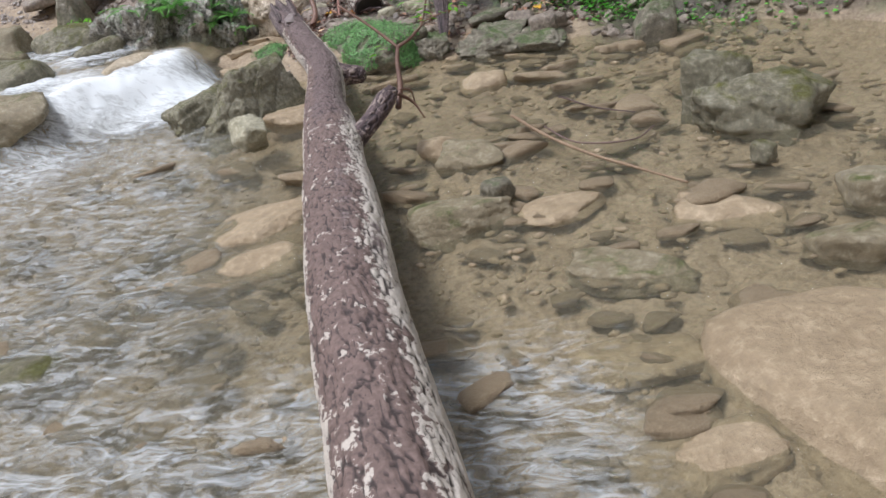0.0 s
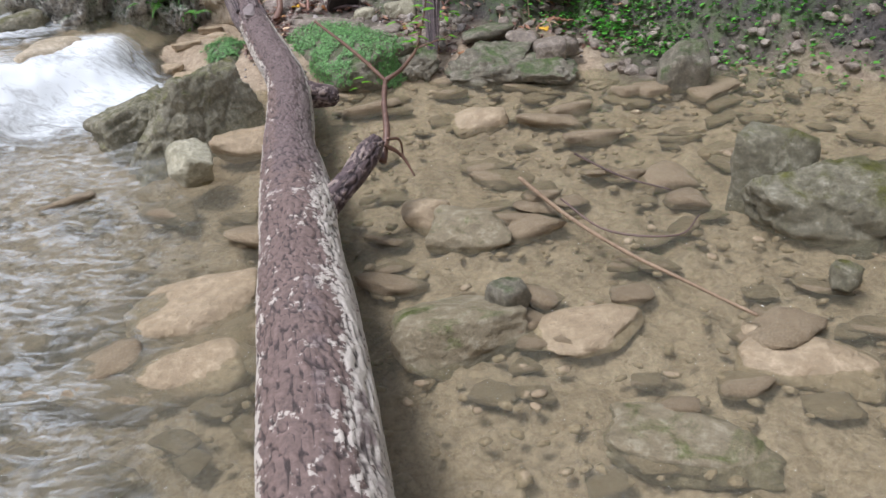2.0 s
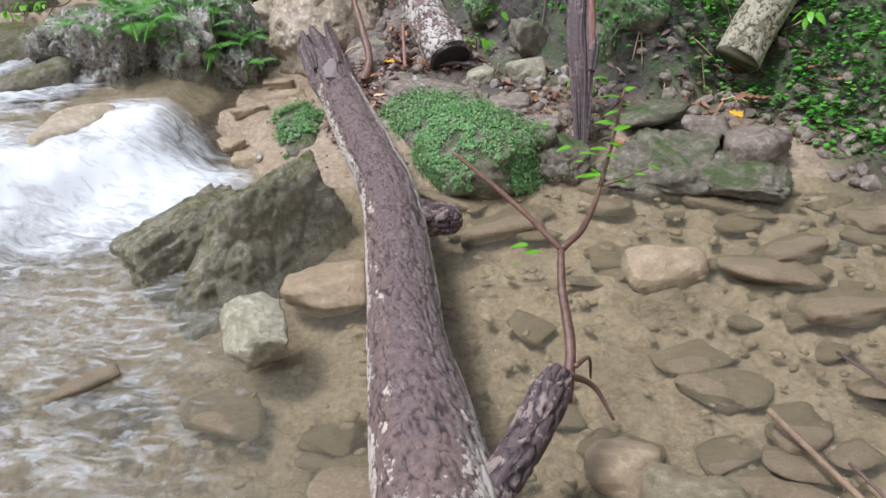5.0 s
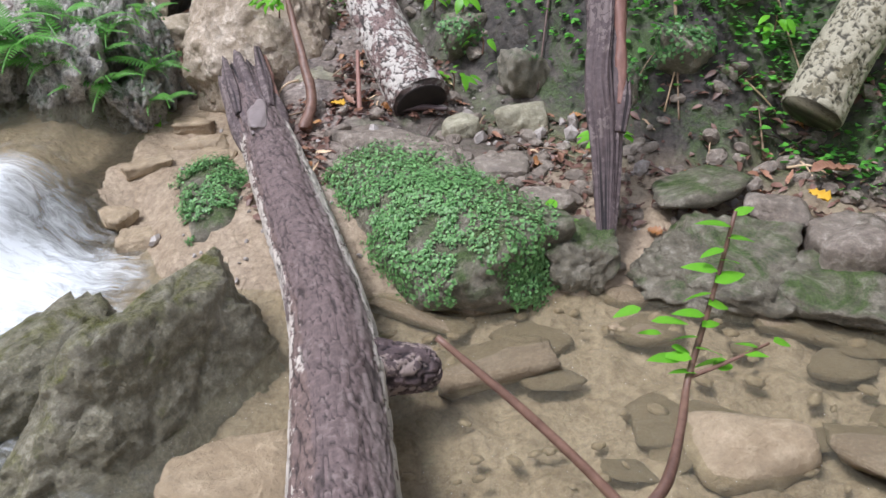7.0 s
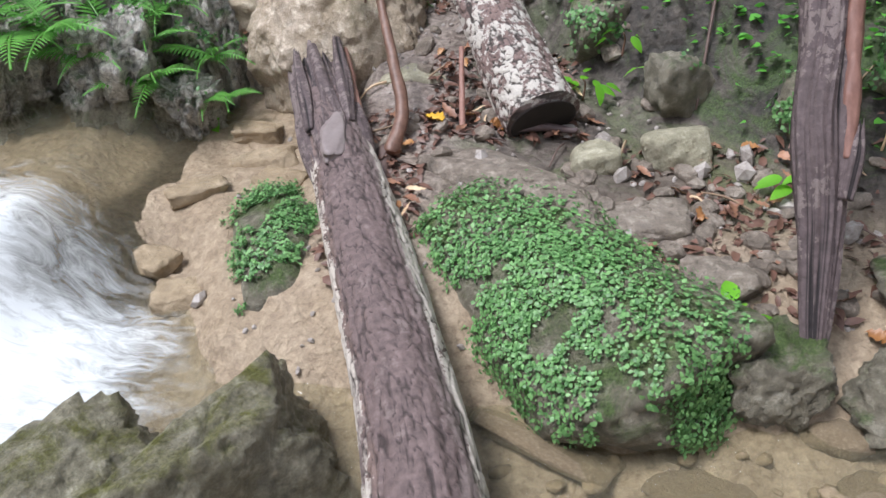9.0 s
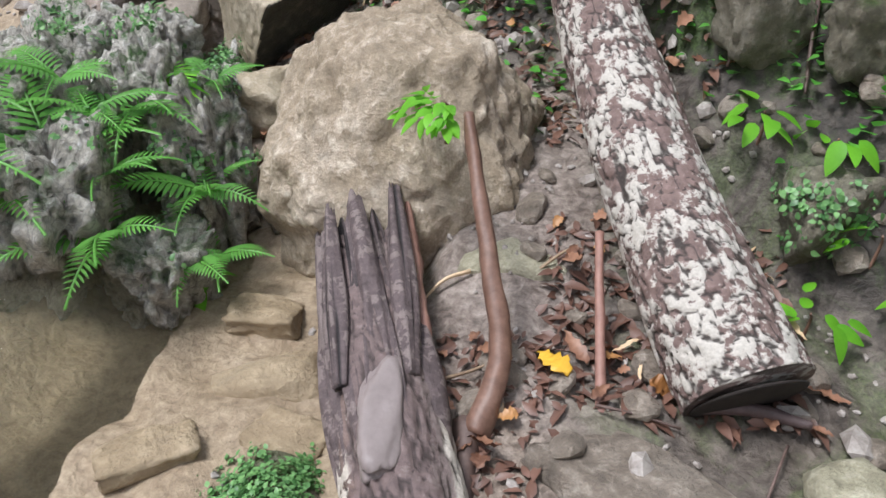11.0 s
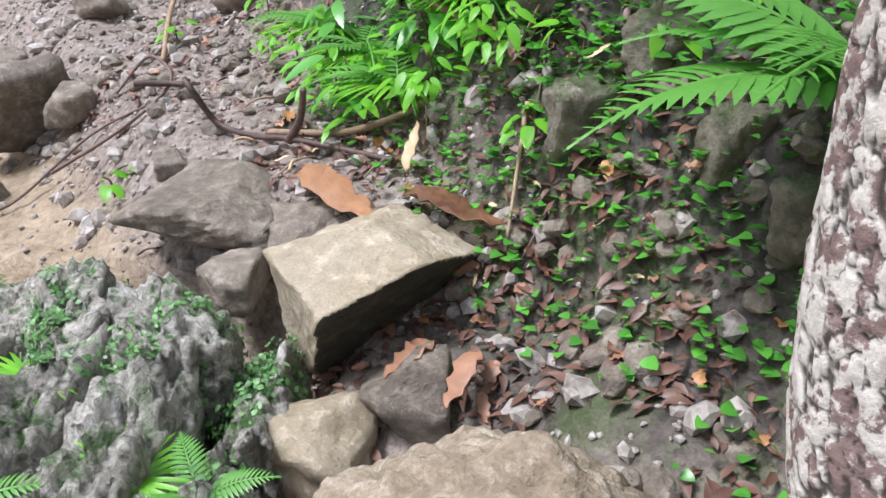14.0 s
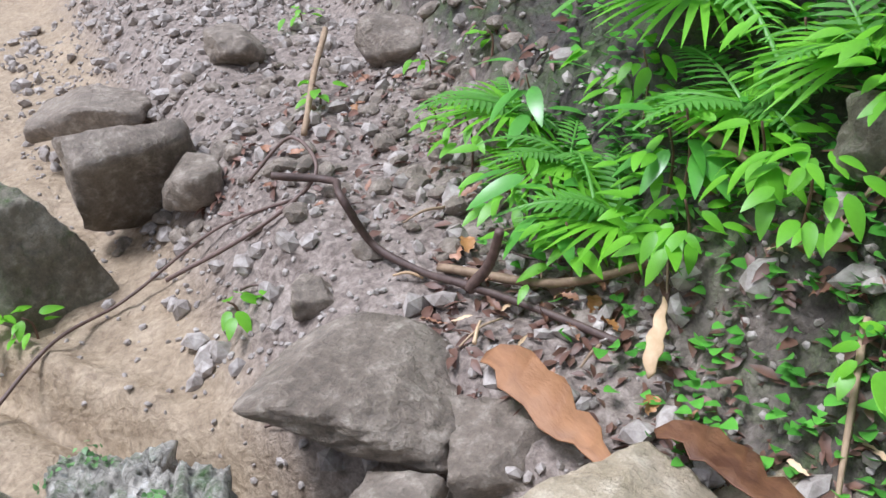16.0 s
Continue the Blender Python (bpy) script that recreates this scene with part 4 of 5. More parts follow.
SHARED = [rock_mesh("silt_stone", (1, 0.74, 0.30), 60 + k, M_SILTY, planes=7, sharp=26, rough=0.09, sub=3) for k in range(6)]
rs = random.Random(21)
count = 0
while count < 290:
    x, y = rs.uniform(-3.2, 2.2), rs.uniform(1.6, 7.0)
    if abs(x - (-0.2 - 0.16 * (y - 1.2) - 0.02 * y)) < 0.22 or (x < -1.4 and y > 5.6):
        continue
    sz = rs.uniform(0.05, 0.10) * (1.0 + 1.5 * rs.random() ** 3) * (1.25 if x < -0.5 else 1.0)
    ob = new("silt_stone", SHARED[count % 6])
    ob.location = (x, y, float(water_level(x, y)) - (0.055 if x < -0.9 else 0.026 + 0.02 * (y > 5.4)) + sz * rs.uniform(-0.12, 0.12))
    ob.rotation_euler, ob.scale = (rs.uniform(-0.28, 0.02), rs.uniform(-0.12, 0.12), rs.uniform(-0.7, 0.7)), (sz, sz, sz * rs.uniform(0.6, 1.0))
    tagged(ob, "small silt-covered stone on the stream bed", "stone", "stones of the stream bed")
    count += 1

# chips and small slabs between them
rk = np.random.RandomState(66)
kd, kf = ico(1)
chips = []
for k in range(1500):
    x, y = rk.uniform(-3.0, 2.4), rk.uniform(1.4, 7.0)
    if x < -1.4 and y > 5.6:
        continue
    q = rk.uniform(0.014, 0.042)
    z = float(water_level(x, y)) - (0.05 if x < -0.9 else 0.02) + rk.uniform(-0.006, 0.010)
    chips.append((kd * (1 + 0.45 * (rk.rand(len(kd), 1) - 0.5)), kf, pose(x, y, z, rk.uniform(-18, 4), rk.uniform(-10, 10), rk.uniform(-60, 60)) @ Matrix.Diagonal((q, q * 0.7, q * 0.4, 1))))
bed_chips = new("bed_chips", joined("bed_chips", chips, M_SILTY))
tagged(bed_chips, "small silt-coloured stone chips strewn over the stream bed", "gravel", kind="stuff")

# ---- rocks of the bank ----
rock("mossy_rock", (-0.98, 7.22, 0.30), (0.28, 0.56, 0.27), 38, 51, M_MOSSY, "sloping rock covered with small green cushion plants beside the log", sub=5, planes=7, sharp=18, turn=(0, 8, 0))
rock("slab", (-1.12, 7.72, 0.47), (0.14, 0.40, 0.09), 52, 52, M_GREY, "long pale grey slab along the mossy rock", sub=5, planes=6, sharp=26)
rock("mossy_rock", (-1.93, 7.62, 0.28), (0.20, 0.42, 0.18), 24, 53, M_MOSSY, "low mossy rock at the foot of the log", sub=4)
lay("flat_stone", -0.73, 7.58, (0.17, 0.11, 0.05), 0, 54, M_GREY, "flat dark grey stone on the bank", 0.1, z=0.40, planes=6)
lay("flat_stone", -0.50, 7.32, (0.14, 0.10, 0.07), 0, 55, M_GREY, "flat olive grey stone on the bank", 0.2, z=0.36)
lay("stone", -0.58, 7.98, (0.13, 0.11, 0.10), 0, 56, M_PALE, "pale rounded stone on the bank", 0.2, z=0.45)
lay("stone", -0.86, 7.88, (0.09, 0.09, 0.09), 0, 57, M_PALE, "pale greenish stone on the bank", 0.2, z=0.45)
lay("rock", -0.42, 6.98, (0.15, 0.14, 0.13), 10, 58, M_MOSSY, "mossy rock at the water's edge", 0.36, z=0.28, sub=5, planes=7, sharp=30, rough=0.15, ridged=0.06)
lay("rock", 0.06, 6.98, (0.30, 0.22, 0.13), -14, 59, M_MOSSY, "broad mossy grey rock at the water's edge", 0.38, z=0.27, sub=5, planes=6, sharp=34, rough=0.15, ridged=0.06, turn=(14, 4, 0))
lay("rock", 0.42, 6.80, (0.30, 0.15, 0.09), -24, 61, M_MOSSY, "long sloping mossy slab with pale patches", 0.38, z=0.28, sub=5, planes=6, sharp=34, rough=0.15, ridged=0.06, turn=(16, 0, 0))
lay("stone", 0.36, 7.14, (0.14, 0.10, 0.07), -20, 62, M_GREY, "dark grey stone on the bank", 0.2, z=0.40)
lay("stone", 0.56, 6.98, (0.16, 0.12, 0.07), 20, 63, M_GREY, "dark angular grey stone on the bank", 0.25, z=0.37, planes=6, sharp=36)
lay("stone", 0.10, 7.32, (0.22, 0.14, 0.06), 15, 64, M_MOSSY, "low mossy slab on the bank", 0.2, z=0.42)
for k, (x, y, a, b, c, rz) in enumerate(((-0.55, 8.25, 0.20, 0.13, 0.20, 30), (-0.15, 8.0, 0.16, 0.12, 0.17, -10), (0.15, 7.92, 0.18, 0.12, 0.16, 10), (-0.85, 8.55, 0.18, 0.12, 0.18, 40), (-0.75, 8.85, 0.2, 0.14, 0.2, 30), (0.35, 8.15, 0.2, 0.14, 0.2, 0),
                                         (-1.0, 8.95, 0.16, 0.12, 0.2, 30), (-1.75, 9.95, 0.14, 0.10, 0.13, 40), (-2.15, 10.12, 0.13, 0.09, 0.16, 40), (-1.55, 9.72, 0.15, 0.10, 0.14, 30), (-1.3, 9.4, 0.17, 0.12, 0.15, 30), (-1.95, 10.2, 0.16, 0.1, 0.14, 20), (-2.35, 10.5, 0.15, 0.1, 0.12, 0))):
    lay("mossy_rock", x, y, (a * 0.75, b * 0.75, c * 0.75), rz, 130 + k, M_MOSSY, "rough mossy rock bulging from the slope", 0.42, "slope rocks", sub=4, planes=9, sharp=18, rough=0.13, ridged=0.08)
rock("boulder", (-1.97, 8.84, 0.68), (0.41, 0.32, 0.45), -4, 71, M_BOULDER, "large buff boulder with broken faces behind the log end", sub=6, sharp=34, rough=0.075, freq=2.6, ridged=0.035, turn=(-24, 0, 0), facets=((-0.25, -0.95, 0.12, 0.86), (0.42, -0.88, 0.1, 0.82), (-0.75, -0.5, 0.4, 0.9), (0.86, -0.2, 0.35, 0.86), (0.05, -0.45, 0.9, 0.86), (-0.4, 0.1, 0.9, 0.92), (0.5, 0.2, 0.85, 0.9), (-1, 0.1, -0.1, 0.93), (1, 0.2, -0.2, 0.92), (0, 1, 0, 0.95), (0, 0, -1, 0.95), (0.55, -0.6, -0.55, 0.95), (-0.5, -0.7, -0.5, 0.97)))
lay("stone", -1.58, 8.48, (0.16, 0.10, 0.10), 0, 74, M_PALE, "pale greenish stone under the large boulder", 0.2, z=0.47)
lay("stone", -2.28, 8.72, (0.12, 0.12, 0.14), 0, 75, M_BOULDER, "buff broken stone beside the large boulder", 0.2, z=0.45)
wedge = rock("boulder", (-2.64, 9.74, 0.80), (1, 1, 1), 0, 83, M_TAN, "wedge-shaped buff boulder with an underside darkened as shade", sub=6, sharp=70, rough=0.06, freq=5, ridged=0.012, facets=((0.03, -0.16, 0.98, 0.150), (-0.30, 0.22, 0.93, 0.178), (0.28, 0.25, 0.93, 0.17), (0.74, -0.44, -0.52, 0.105), (-0.62, -0.78, -0.06, 0.235), (0.3, 0.95, 0.1, 0.255), (-0.80, 0.58, 0.1, 0.19), (0, 0, -1, 0.24), (0.15, -0.72, -0.68, 0.25)))
# Algae-dark stone on the undercut face, with its shade painted in too.
wedge.data.materials.append(M_SHADEFACE)
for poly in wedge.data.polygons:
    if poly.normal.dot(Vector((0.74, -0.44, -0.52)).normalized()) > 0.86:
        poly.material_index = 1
lay("stone", -2.44, 9.50, (0.12, 0.10, 0.11), 20, 77, M_GREY, "angular grey stone between the boulders", 0.2, z=0.58, planes=5, sharp=34)
lay("stone", -2.62, 9.34, (0.15, 0.13, 0.12), 0, 78, M_TAN, "buff block between the boulders", 0.25, z=0.52, planes=6, sharp=34)
lay("stone", -2.38, 9.88, (0.075, 0.07, 0.075), 0, 79, M_PALE, "small round pale stone", 0.15, z=0.62)
rock("flat_rock", (-3.36, 9.95, 0.84), (0.275, 0.20, 0.085), 18, 80, M_GREY, "flat smooth grey-brown rock", sub=5, planes=6, sharp=20, rough=0.05, ridged=0.015)
lay("stone", -3.12, 9.72, (0.10, 0.09, 0.08), 10, 81, M_GREY, "grey stone block under the flat rock", 0.3, z=0.70, planes=6, sharp=30)
lay("stone", -2.98, 9.96, (0.13, 0.12, 0.09), 30, 82, M_GREY, "grey brown stone behind the wedge boulder", 0.3, z=0.74, planes=6, sharp=24)
lay("stone", -2.44, 10.02, (0.15, 0.10, 0.09), 10, 84, M_TAN, "buff stone behind the wedge boulder", 0.3, z=0.76, planes=6, sharp=24)
for x, y, a, b, rz, k in ((-2.18, 8.15, 0.15, 0.09, 20, 151), (-2.05, 7.95, 0.10, 0.07, -15, 152), (-2.35, 7.85, 0.12, 0.08, 35, 153), (-2.28, 8.40, 0.11, 0.08, 5, 154), (-2.20, 7.35, 0.13, 0.08, 10, 155), (-2.40, 7.50, 0.10, 0.07, -25, 156)):
    lay("slab", x, y, (a, b, 0.04), rz, k, M_SILTY, "flat silt-covered slab on the sand beside the log", 0.12, "slabs on the sand", planes=6, sharp=34)
# pitted outcrop at the stream's edge
out_rocks = [(-2.66, 8.92, 0.50, 0.15, 0.34, 0.36, 28), (-2.92, 9.02, 0.58, 0.15, 0.36, 0.36, 22), (-3.20, 8.98, 0.60, 0.17, 0.40, 0.34, 15), (-3.10, 9.44, 0.64, 0.15, 0.26, 0.24, 40),
             (-2.80, 9.38, 0.52, 0.13, 0.26, 0.22, 30), (-3.48, 9.40, 0.62, 0.16, 0.36, 0.24, 40), (-2.60, 8.42, 0.40, 0.16, 0.20, 0.24, 10), (-2.92, 8.45, 0.50, 0.22, 0.34, 0.38, 15),
             (-3.35, 8.30, 0.55, 0.26, 0.36, 0.42, -10), (-3.85, 9.52, 0.50, 0.18, 0.3, 0.2, 50), (-2.36, 8.98, 0.42, 0.10, 0.16, 0.16, 10), (-3.7, 8.6, 0.5, 0.25, 0.5, 0.36, 10)]
for k, (x, y, z, a, b, c, rz) in enumerate(out_rocks):
    rock("outcrop_rock", (x, y, z), (a, b, c), rz, 90 + k, M_PITTED, "pale pitted limestone fin of the mossy outcrop", "outcrop rocks", sub=5, planes=9, sharp=16, rough=0.15, ridged=0.14, freq=2.8)
# rocks by the path
rock("rock", (-4.98, 10.62, 0.84), (0.15, 0.24, 0.22), -25, 111, M_GREY, "angular dark grey rock by the path", planes=5, sharp=40, turn=(0, 24, 0))
rock("rock", (-4.98, 10.08, 0.68), (0.18, 0.20, 0.30), 0, 112, M_MOSSY, "standing grey rock with green moss at its foot", sub=5, sharp=40, rough=0.08, facets=((-0.8, -0.4, 0.42, 0.8), (0.85, -0.25, 0.34, 0.78), (0.1, 0.9, 0.4, 0.8), (0.25, -0.92, 0.28, 0.8), (0, 0, 1, 0.98), (0, 0, -1, 1), (-1, 0.3, 0, 0.9)))
rock("rock", (-5.75, 11.05, 0.80), (0.30, 0.2, 0.10), 30, 113, M_GREY, "flat bluish grey slab on the path", planes=6, sharp=28)
lay("stone", -4.62, 10.62, (0.13, 0.11, 0.10), 0, 114, M_GREY, "grey stone by the path", 0.2)
lay("stone", -4.42, 11.72, (0.2, 0.14, 0.12), 0, 115, M_GREY, "grey stone slab at the slope's foot", 0.2)
lay("stone", -5.2, 11.5, (0.16, 0.12, 0.1), 0, 116, M_GREY, "grey brown stone by the path", 0.2)
lay("stone", -3.72, 10.22, (0.07, 0.06, 0.05), 40, 117, M_GREY, "small angular grey stone beside the sand", 0.3, planes=6, sharp=30)

# gravel of the path: one scatter of small angular stones
gr = np.random.RandomState(5)
items = []
pd, pf = ico(1)
for k in range(12200):
    x, y = gr.uniform(-8.0, -2.2), gr.uniform(9.7, 13.4)
    if k > 9600:
        x, y = gr.uniform(-2.2, 1.4), gr.uniform(7.0, 9.9)
    w = x + 1.6 * (y - 10.07)
    u = 0.63 * (x - 0.6) + 0.776 * (y - 7.7)
    if w < -4.2 - 0.7 * (x < -5.8) and gr.rand() < 0.8 or u > 0.25 or (x > -1.0 and u > -0.4):
        continue
    s = gr.uniform(0.006, 0.017) * (1 + 2.2 * (gr.rand() < 0.12))
    items.append((pd * (1 + 0.5 * (gr.rand(len(pd), 1) - 0.5)), pf, x, y, s))
zs = land(np.array([i[2] for i in items]), np.array([i[3] for i in items]))
made = []
for (p, f, x, y, s), z in zip(items, zs):
    made.append((p, f, pose(x, y, z + s * 0.25, gr.uniform(0, 360), gr.uniform(0, 40), gr.uniform(0, 360)) @ Matrix.Diagonal((s, s * 0.8, s * 0.6, 1))))
gravel = new("gravel", joined("gravel", made, M_GRAVEL))
gravel.data.polygons.foreach_set("use_smooth", [False] * len(gravel.data.polygons))
tagged(gravel, "loose grey and whitish gravel on the path and bank", "gravel", kind="stuff")


# angular rubble on the bank and the foot of the slope
rr_ = np.random.RandomState(15)
pts = [(rr_.uniform(-0.9, 1.5), rr_.uniform(7.0, 7.9)) for _ in range(240)] + [(rr_.uniform(0.7, 3.2), rr_.uniform(6.2, 6.9)) for _ in range(160)] + [(rr_.uniform(-2.5, -1.2), rr_.uniform(9.3, 10.2)) for _ in range(80)] + [(rr_.uniform(-1.6, -0.6), rr_.uniform(7.7, 8.9)) for _ in range(60)] + [(rr_.uniform(-5.4, -3.4), rr_.uniform(10.4, 11.8)) for _ in range(160)]
zz = land(np.array([p[0] for p in pts]), np.array([p[1] for p in pts]))
kd, kf = ico(2)
chips = []
for (x, y), z in zip(pts, zz):
    q = rr_.uniform(0.016, 0.05)
    n = rr_.normal(size=(7, 3))
    n /= np.linalg.norm(n, axis=1)[:, None]
    p = kd * np.minimum(1.0, 0.72 / np.clip((kd @ n.T).max(1), 0.1, None))[:, None]
    chips.append((p, kf, pose(x, y, z + q * 0.2, rr_.uniform(-30, 30), rr_.uniform(-30, 30), rr_.uniform(0, 360)) @ Matrix.Diagonal((q * 1.3, q, q * 0.7, 1))))
rubble = new("rubble", joined("rubble", chips, M_GREY))
rubble.data.polygons.foreach_set("use_smooth", [False] * len(rubble.data.polygons))
tagged(rubble, "angular grey stone rubble scattered over the bank", "rubble", kind="stuff")


# ---- sticks ----
def gz(*pts):
    return [(x, y, ground(x, y) + dz) for x, y, dz in pts]


stick("long_stick", [(0.16, 5.16, 0.27), (0.34, 4.78, 0.25), (0.55, 4.42, 0.24), (0.78, 4.12, 0.235), (0.98, 3.88, 0.225)], 0.012, 0.007, M_DRYSTICK, "long thin brown stick lying in the shallows", nl=60)
stick("twig", [(0.50, 5.5, 0.24), (0.70, 5.2, 0.23), (0.92, 5.0, 0.23)], 0.007, 0.004, M_ROOT, "dark twig lying in the shallows")
stick("twig", [(0.35, 4.95, 0.24), (0.52, 4.6, 0.24), (0.82, 4.5, 0.25), (0.98, 4.7, 0.24)], 0.006, 0.004, M_ROOT, "dark curved twig in the shallows")
stick("stem", [(-1.60, 7.92, 0.50), (-1.57, 8.06, 0.60), (-1.62, 8.22, 0.74), (-1.68, 8.38, 0.88), (-1.715, 8.48, 0.98)], 0.030, 0.013, M_TWIG, "reddish brown sapling stem with a leafy top beside the log end", "sapling", nl=60, ns=14)
stick("root", [(-1.57, 7.60, 0.44), (-1.60, 7.75, 0.46), (-1.62, 7.95, 0.50)], 0.022, 0.032, M_ROOT, "dark dead root along the log")
stick("stick", [(-1.34, 8.0, 0.50), (-1.36, 8.2, 0.60), (-1.38, 8.42, 0.72)], 0.013, 0.011, M_REDWOOD, "straight reddish stick leaning between stone and trunk")
stick("branch", [(-4.10, 10.52, 1.00), (-3.92, 10.60, 0.98), (-3.70, 10.38, 1.08), (-3.62, 10.40, 0.92), (-3.42, 10.36, 0.90), (-3.26, 10.33, 0.92), (-3.05, 10.33, 0.90), (-2.83, 10.29, 0.90)], 0.013, 0.011, M_ROOT, "dark crooked dead branch lying across the path", "branch", nl=90)
stick("branch", [(-3.26, 10.33, 0.91), (-3.20, 10.34, 1.00), (-3.16, 10.33, 1.11)], 0.018, 0.011, M_ROOT, "upright dark broken side branch", "branch")
stick("branch", [(-4.35, 10.20, 0.72), (-4.10, 10.42, 0.86), (-4.0, 10.62, 0.98), (-4.18, 10.72, 1.04), (-4.28, 10.58, 0.92)], 0.008, 0.006, M_ROOT, "dark looping root on the gravel", "branch", nl=60)
stick("root", gz((-4.55, 9.6, 0.03), (-4.6, 9.9, 0.03), (-4.62, 10.2, 0.03), (-4.35, 10.45, 0.04), (-4.0, 10.55, 0.03)), 0.007, 0.005, M_ROOT, "thin dark root running over the sand", "root", nl=60)
stick("branch", [(-3.40, 10.40, 0.90), (-3.05, 10.42, 0.93), (-2.80, 10.52, 1.02), (-2.62, 10.62, 1.16)], 0.014, 0.010, M_DRYSTICK, "tan dead branch at the slope's foot", "branch", nl=40)
stick("branch", [(-2.86, 10.75, 1.30), (-2.62, 10.60, 1.26), (-2.40, 10.55, 1.24), (-2.1, 10.5, 1.22)], 0.016, 0.014, M_DRYSTICK, "tan dead branch lying in the undergrowth", "branch", nl=40)
stick("stick", [(-4.34, 10.96, 0.93), (-4.5, 11.25, 1.05), (-4.70, 11.6, 1.12)], 0.012, 0.014, M_DRYSTICK, "tan stick lying by the path")
rv = random.Random(77)
for k in range(17):
    x = rv.uniform(-2.6, 0.6)
    y = 7.7 + (0.1 - 0.63 * (x - 0.6)) / 0.776 + rv.uniform(-0.1, 0.5)
    dx, dy = rv.uniform(-0.25, 0.25), rv.uniform(-0.45, -0.15)
    P = gz((x, y, 0.04), (x + dx * 0.4, y + dy * 0.4, 0.05), (x + dx, y + dy, 0.03))
    stick("dead_vine", P, rv.uniform(0.005, 0.011), 0.004, M_DRYSTICK if k % 2 else M_ROOT, "thin dead vine hanging on the slope", "vine", "dead vines", nl=20, ns=6)
for k in range(40):
    x = rv.uniform(-1.75, 0.9)
    y = 7.35 + rv.uniform(0, 0.6) + 0.55 * max(0, -x - 0.6)
    if k > 22:
        x, y = rv.uniform(-4.2, -2.2), rv.uniform(9.7, 10.7)
    a, l = rv.uniform(0, 6.3), rv.uniform(0.06, 0.2)
    P = gz((x, y, 0.02), (x + l * 0.5 * math.cos(a), y + l * 0.5 * math.sin(a), 0.03), (x + l * math.cos(a), y + l * math.sin(a), 0.02))
    stick("litter_stick", P, rv.uniform(0.003, 0.007), 0.003, (M_DRYSTICK, M_STRAW, M_ROOT)[k % 3], "small dry stick in the leaf litter", "stick", "litter sticks", nl=8, ns=5)


# ---- leaves and plants ----
def dead_leaf_mesh(name, L, W, mat, curl):
    p, f = leaf_geo(L, W, 0.0, 0.5, curl, 14)
    p[:, 2] += 0.035 * L * np.sin(p[:, 1] / L * 7) + 0.10 * W * np.sin(p[:, 1] / L * 31 + p[:, 0] / W * 4)
    p[:, 0] += 0.10 * W * np.sin(p[:, 1] / L * 23)
    return mesh_of(name, p, f, mat)


DEAD = [dead_leaf_mesh("dead_leaf", 0.10, 0.05, M_DEAD, 0.2), dead_leaf_mesh("dead_leaf", 0.13, 0.045, M_DEAD, -0.15), dead_leaf_mesh("dead_leaf", 0.08, 0.055, M_ORANGE, 0.25), dead_leaf_mesh("dead_leaf", 0.12, 0.02, M_STRAW, 0.05)]
rl = random.Random(8)
zones = [(-1.5, -0.9, 8.0, 8.6, 34), (-1.75, -1.45, 7.3, 8.2, 26), (-0.75, -0.15, 7.2, 8.0, 26), (-0.1, 1.2, 7.1, 7.9, 34), (-2.9, -2.5, 9.1, 9.8, 24), (-2.5, -1.7, 9.5, 10.1, 46), (-1.75, -1.1, 8.9, 9.6, 30),
         (-3.4, -2.2, 10.0, 10.6, 34), (-4.6, -3.4, 10.5, 11.6, 24), (-2.4, -1.2, 9.9, 10.6, 24)]
for x0, x1, y0, y1, n in zones:
    for k in range(int(n * 0.97)):
        x, y = rl.uniform(x0, x1), rl.uniform(y0, y1)
        ob = new("dead_leaf", DEAD[rl.choice((0, 0, 1, 1, 2, 3))])
        ob.location = (x, y, ground(x, y) + 0.025)
        ob.rotation_euler = (rl.uniform(-0.5, 0.5), rl.uniform(-0.6, 0.6), rl.uniform(0, 6.3))
        ob.scale = (rl.uniform(0.4, 0.85),) * 3
        tagged(ob, "brown dead leaf lying in the litter", "leaf", "fallen leaves")


rb = np.random.RandomState(41)
items = []
bp_, bf_ = leaf_geo(0.045, 0.018, 0.0, 0.3, 0.3, 4)
for x0, x1, y0, y1, n in zones:
    for k in range(n * 16):
        items.append((rb.uniform(x0, x1), rb.uniform(y0, y1)))
zz = land(np.array([i[0] for i in items]), np.array([i[1] for i in items]))
litter = new("leaf_litter", joined("leaf_litter", [(bp_, bf_, pose(x, y, z + 0.012, rb.uniform(-30, 30), rb.uniform(-40, 40), rb.uniform(0, 360)) @ Matrix.Scale(rb.uniform(0.5, 1.6), 4)) for (x, y), z in zip(items, zz)], M_LITTER))
tagged(litter, "small dark brown leaf litter scattered over the bank", "litter", kind="stuff")


def big_leaf(name, loc, L, W, mat, rot, label, curl=0.1):
    ob = new(name, dead_leaf_mesh(name, L, W, mat, curl))
    sol = ob.modifiers.new("thick", "SOLIDIFY")
    sol.thickness = 0.003
    ob.location, ob.rotation_euler = loc, [radians(a) for a in rot]
    return tagged(ob, label, "leaf")


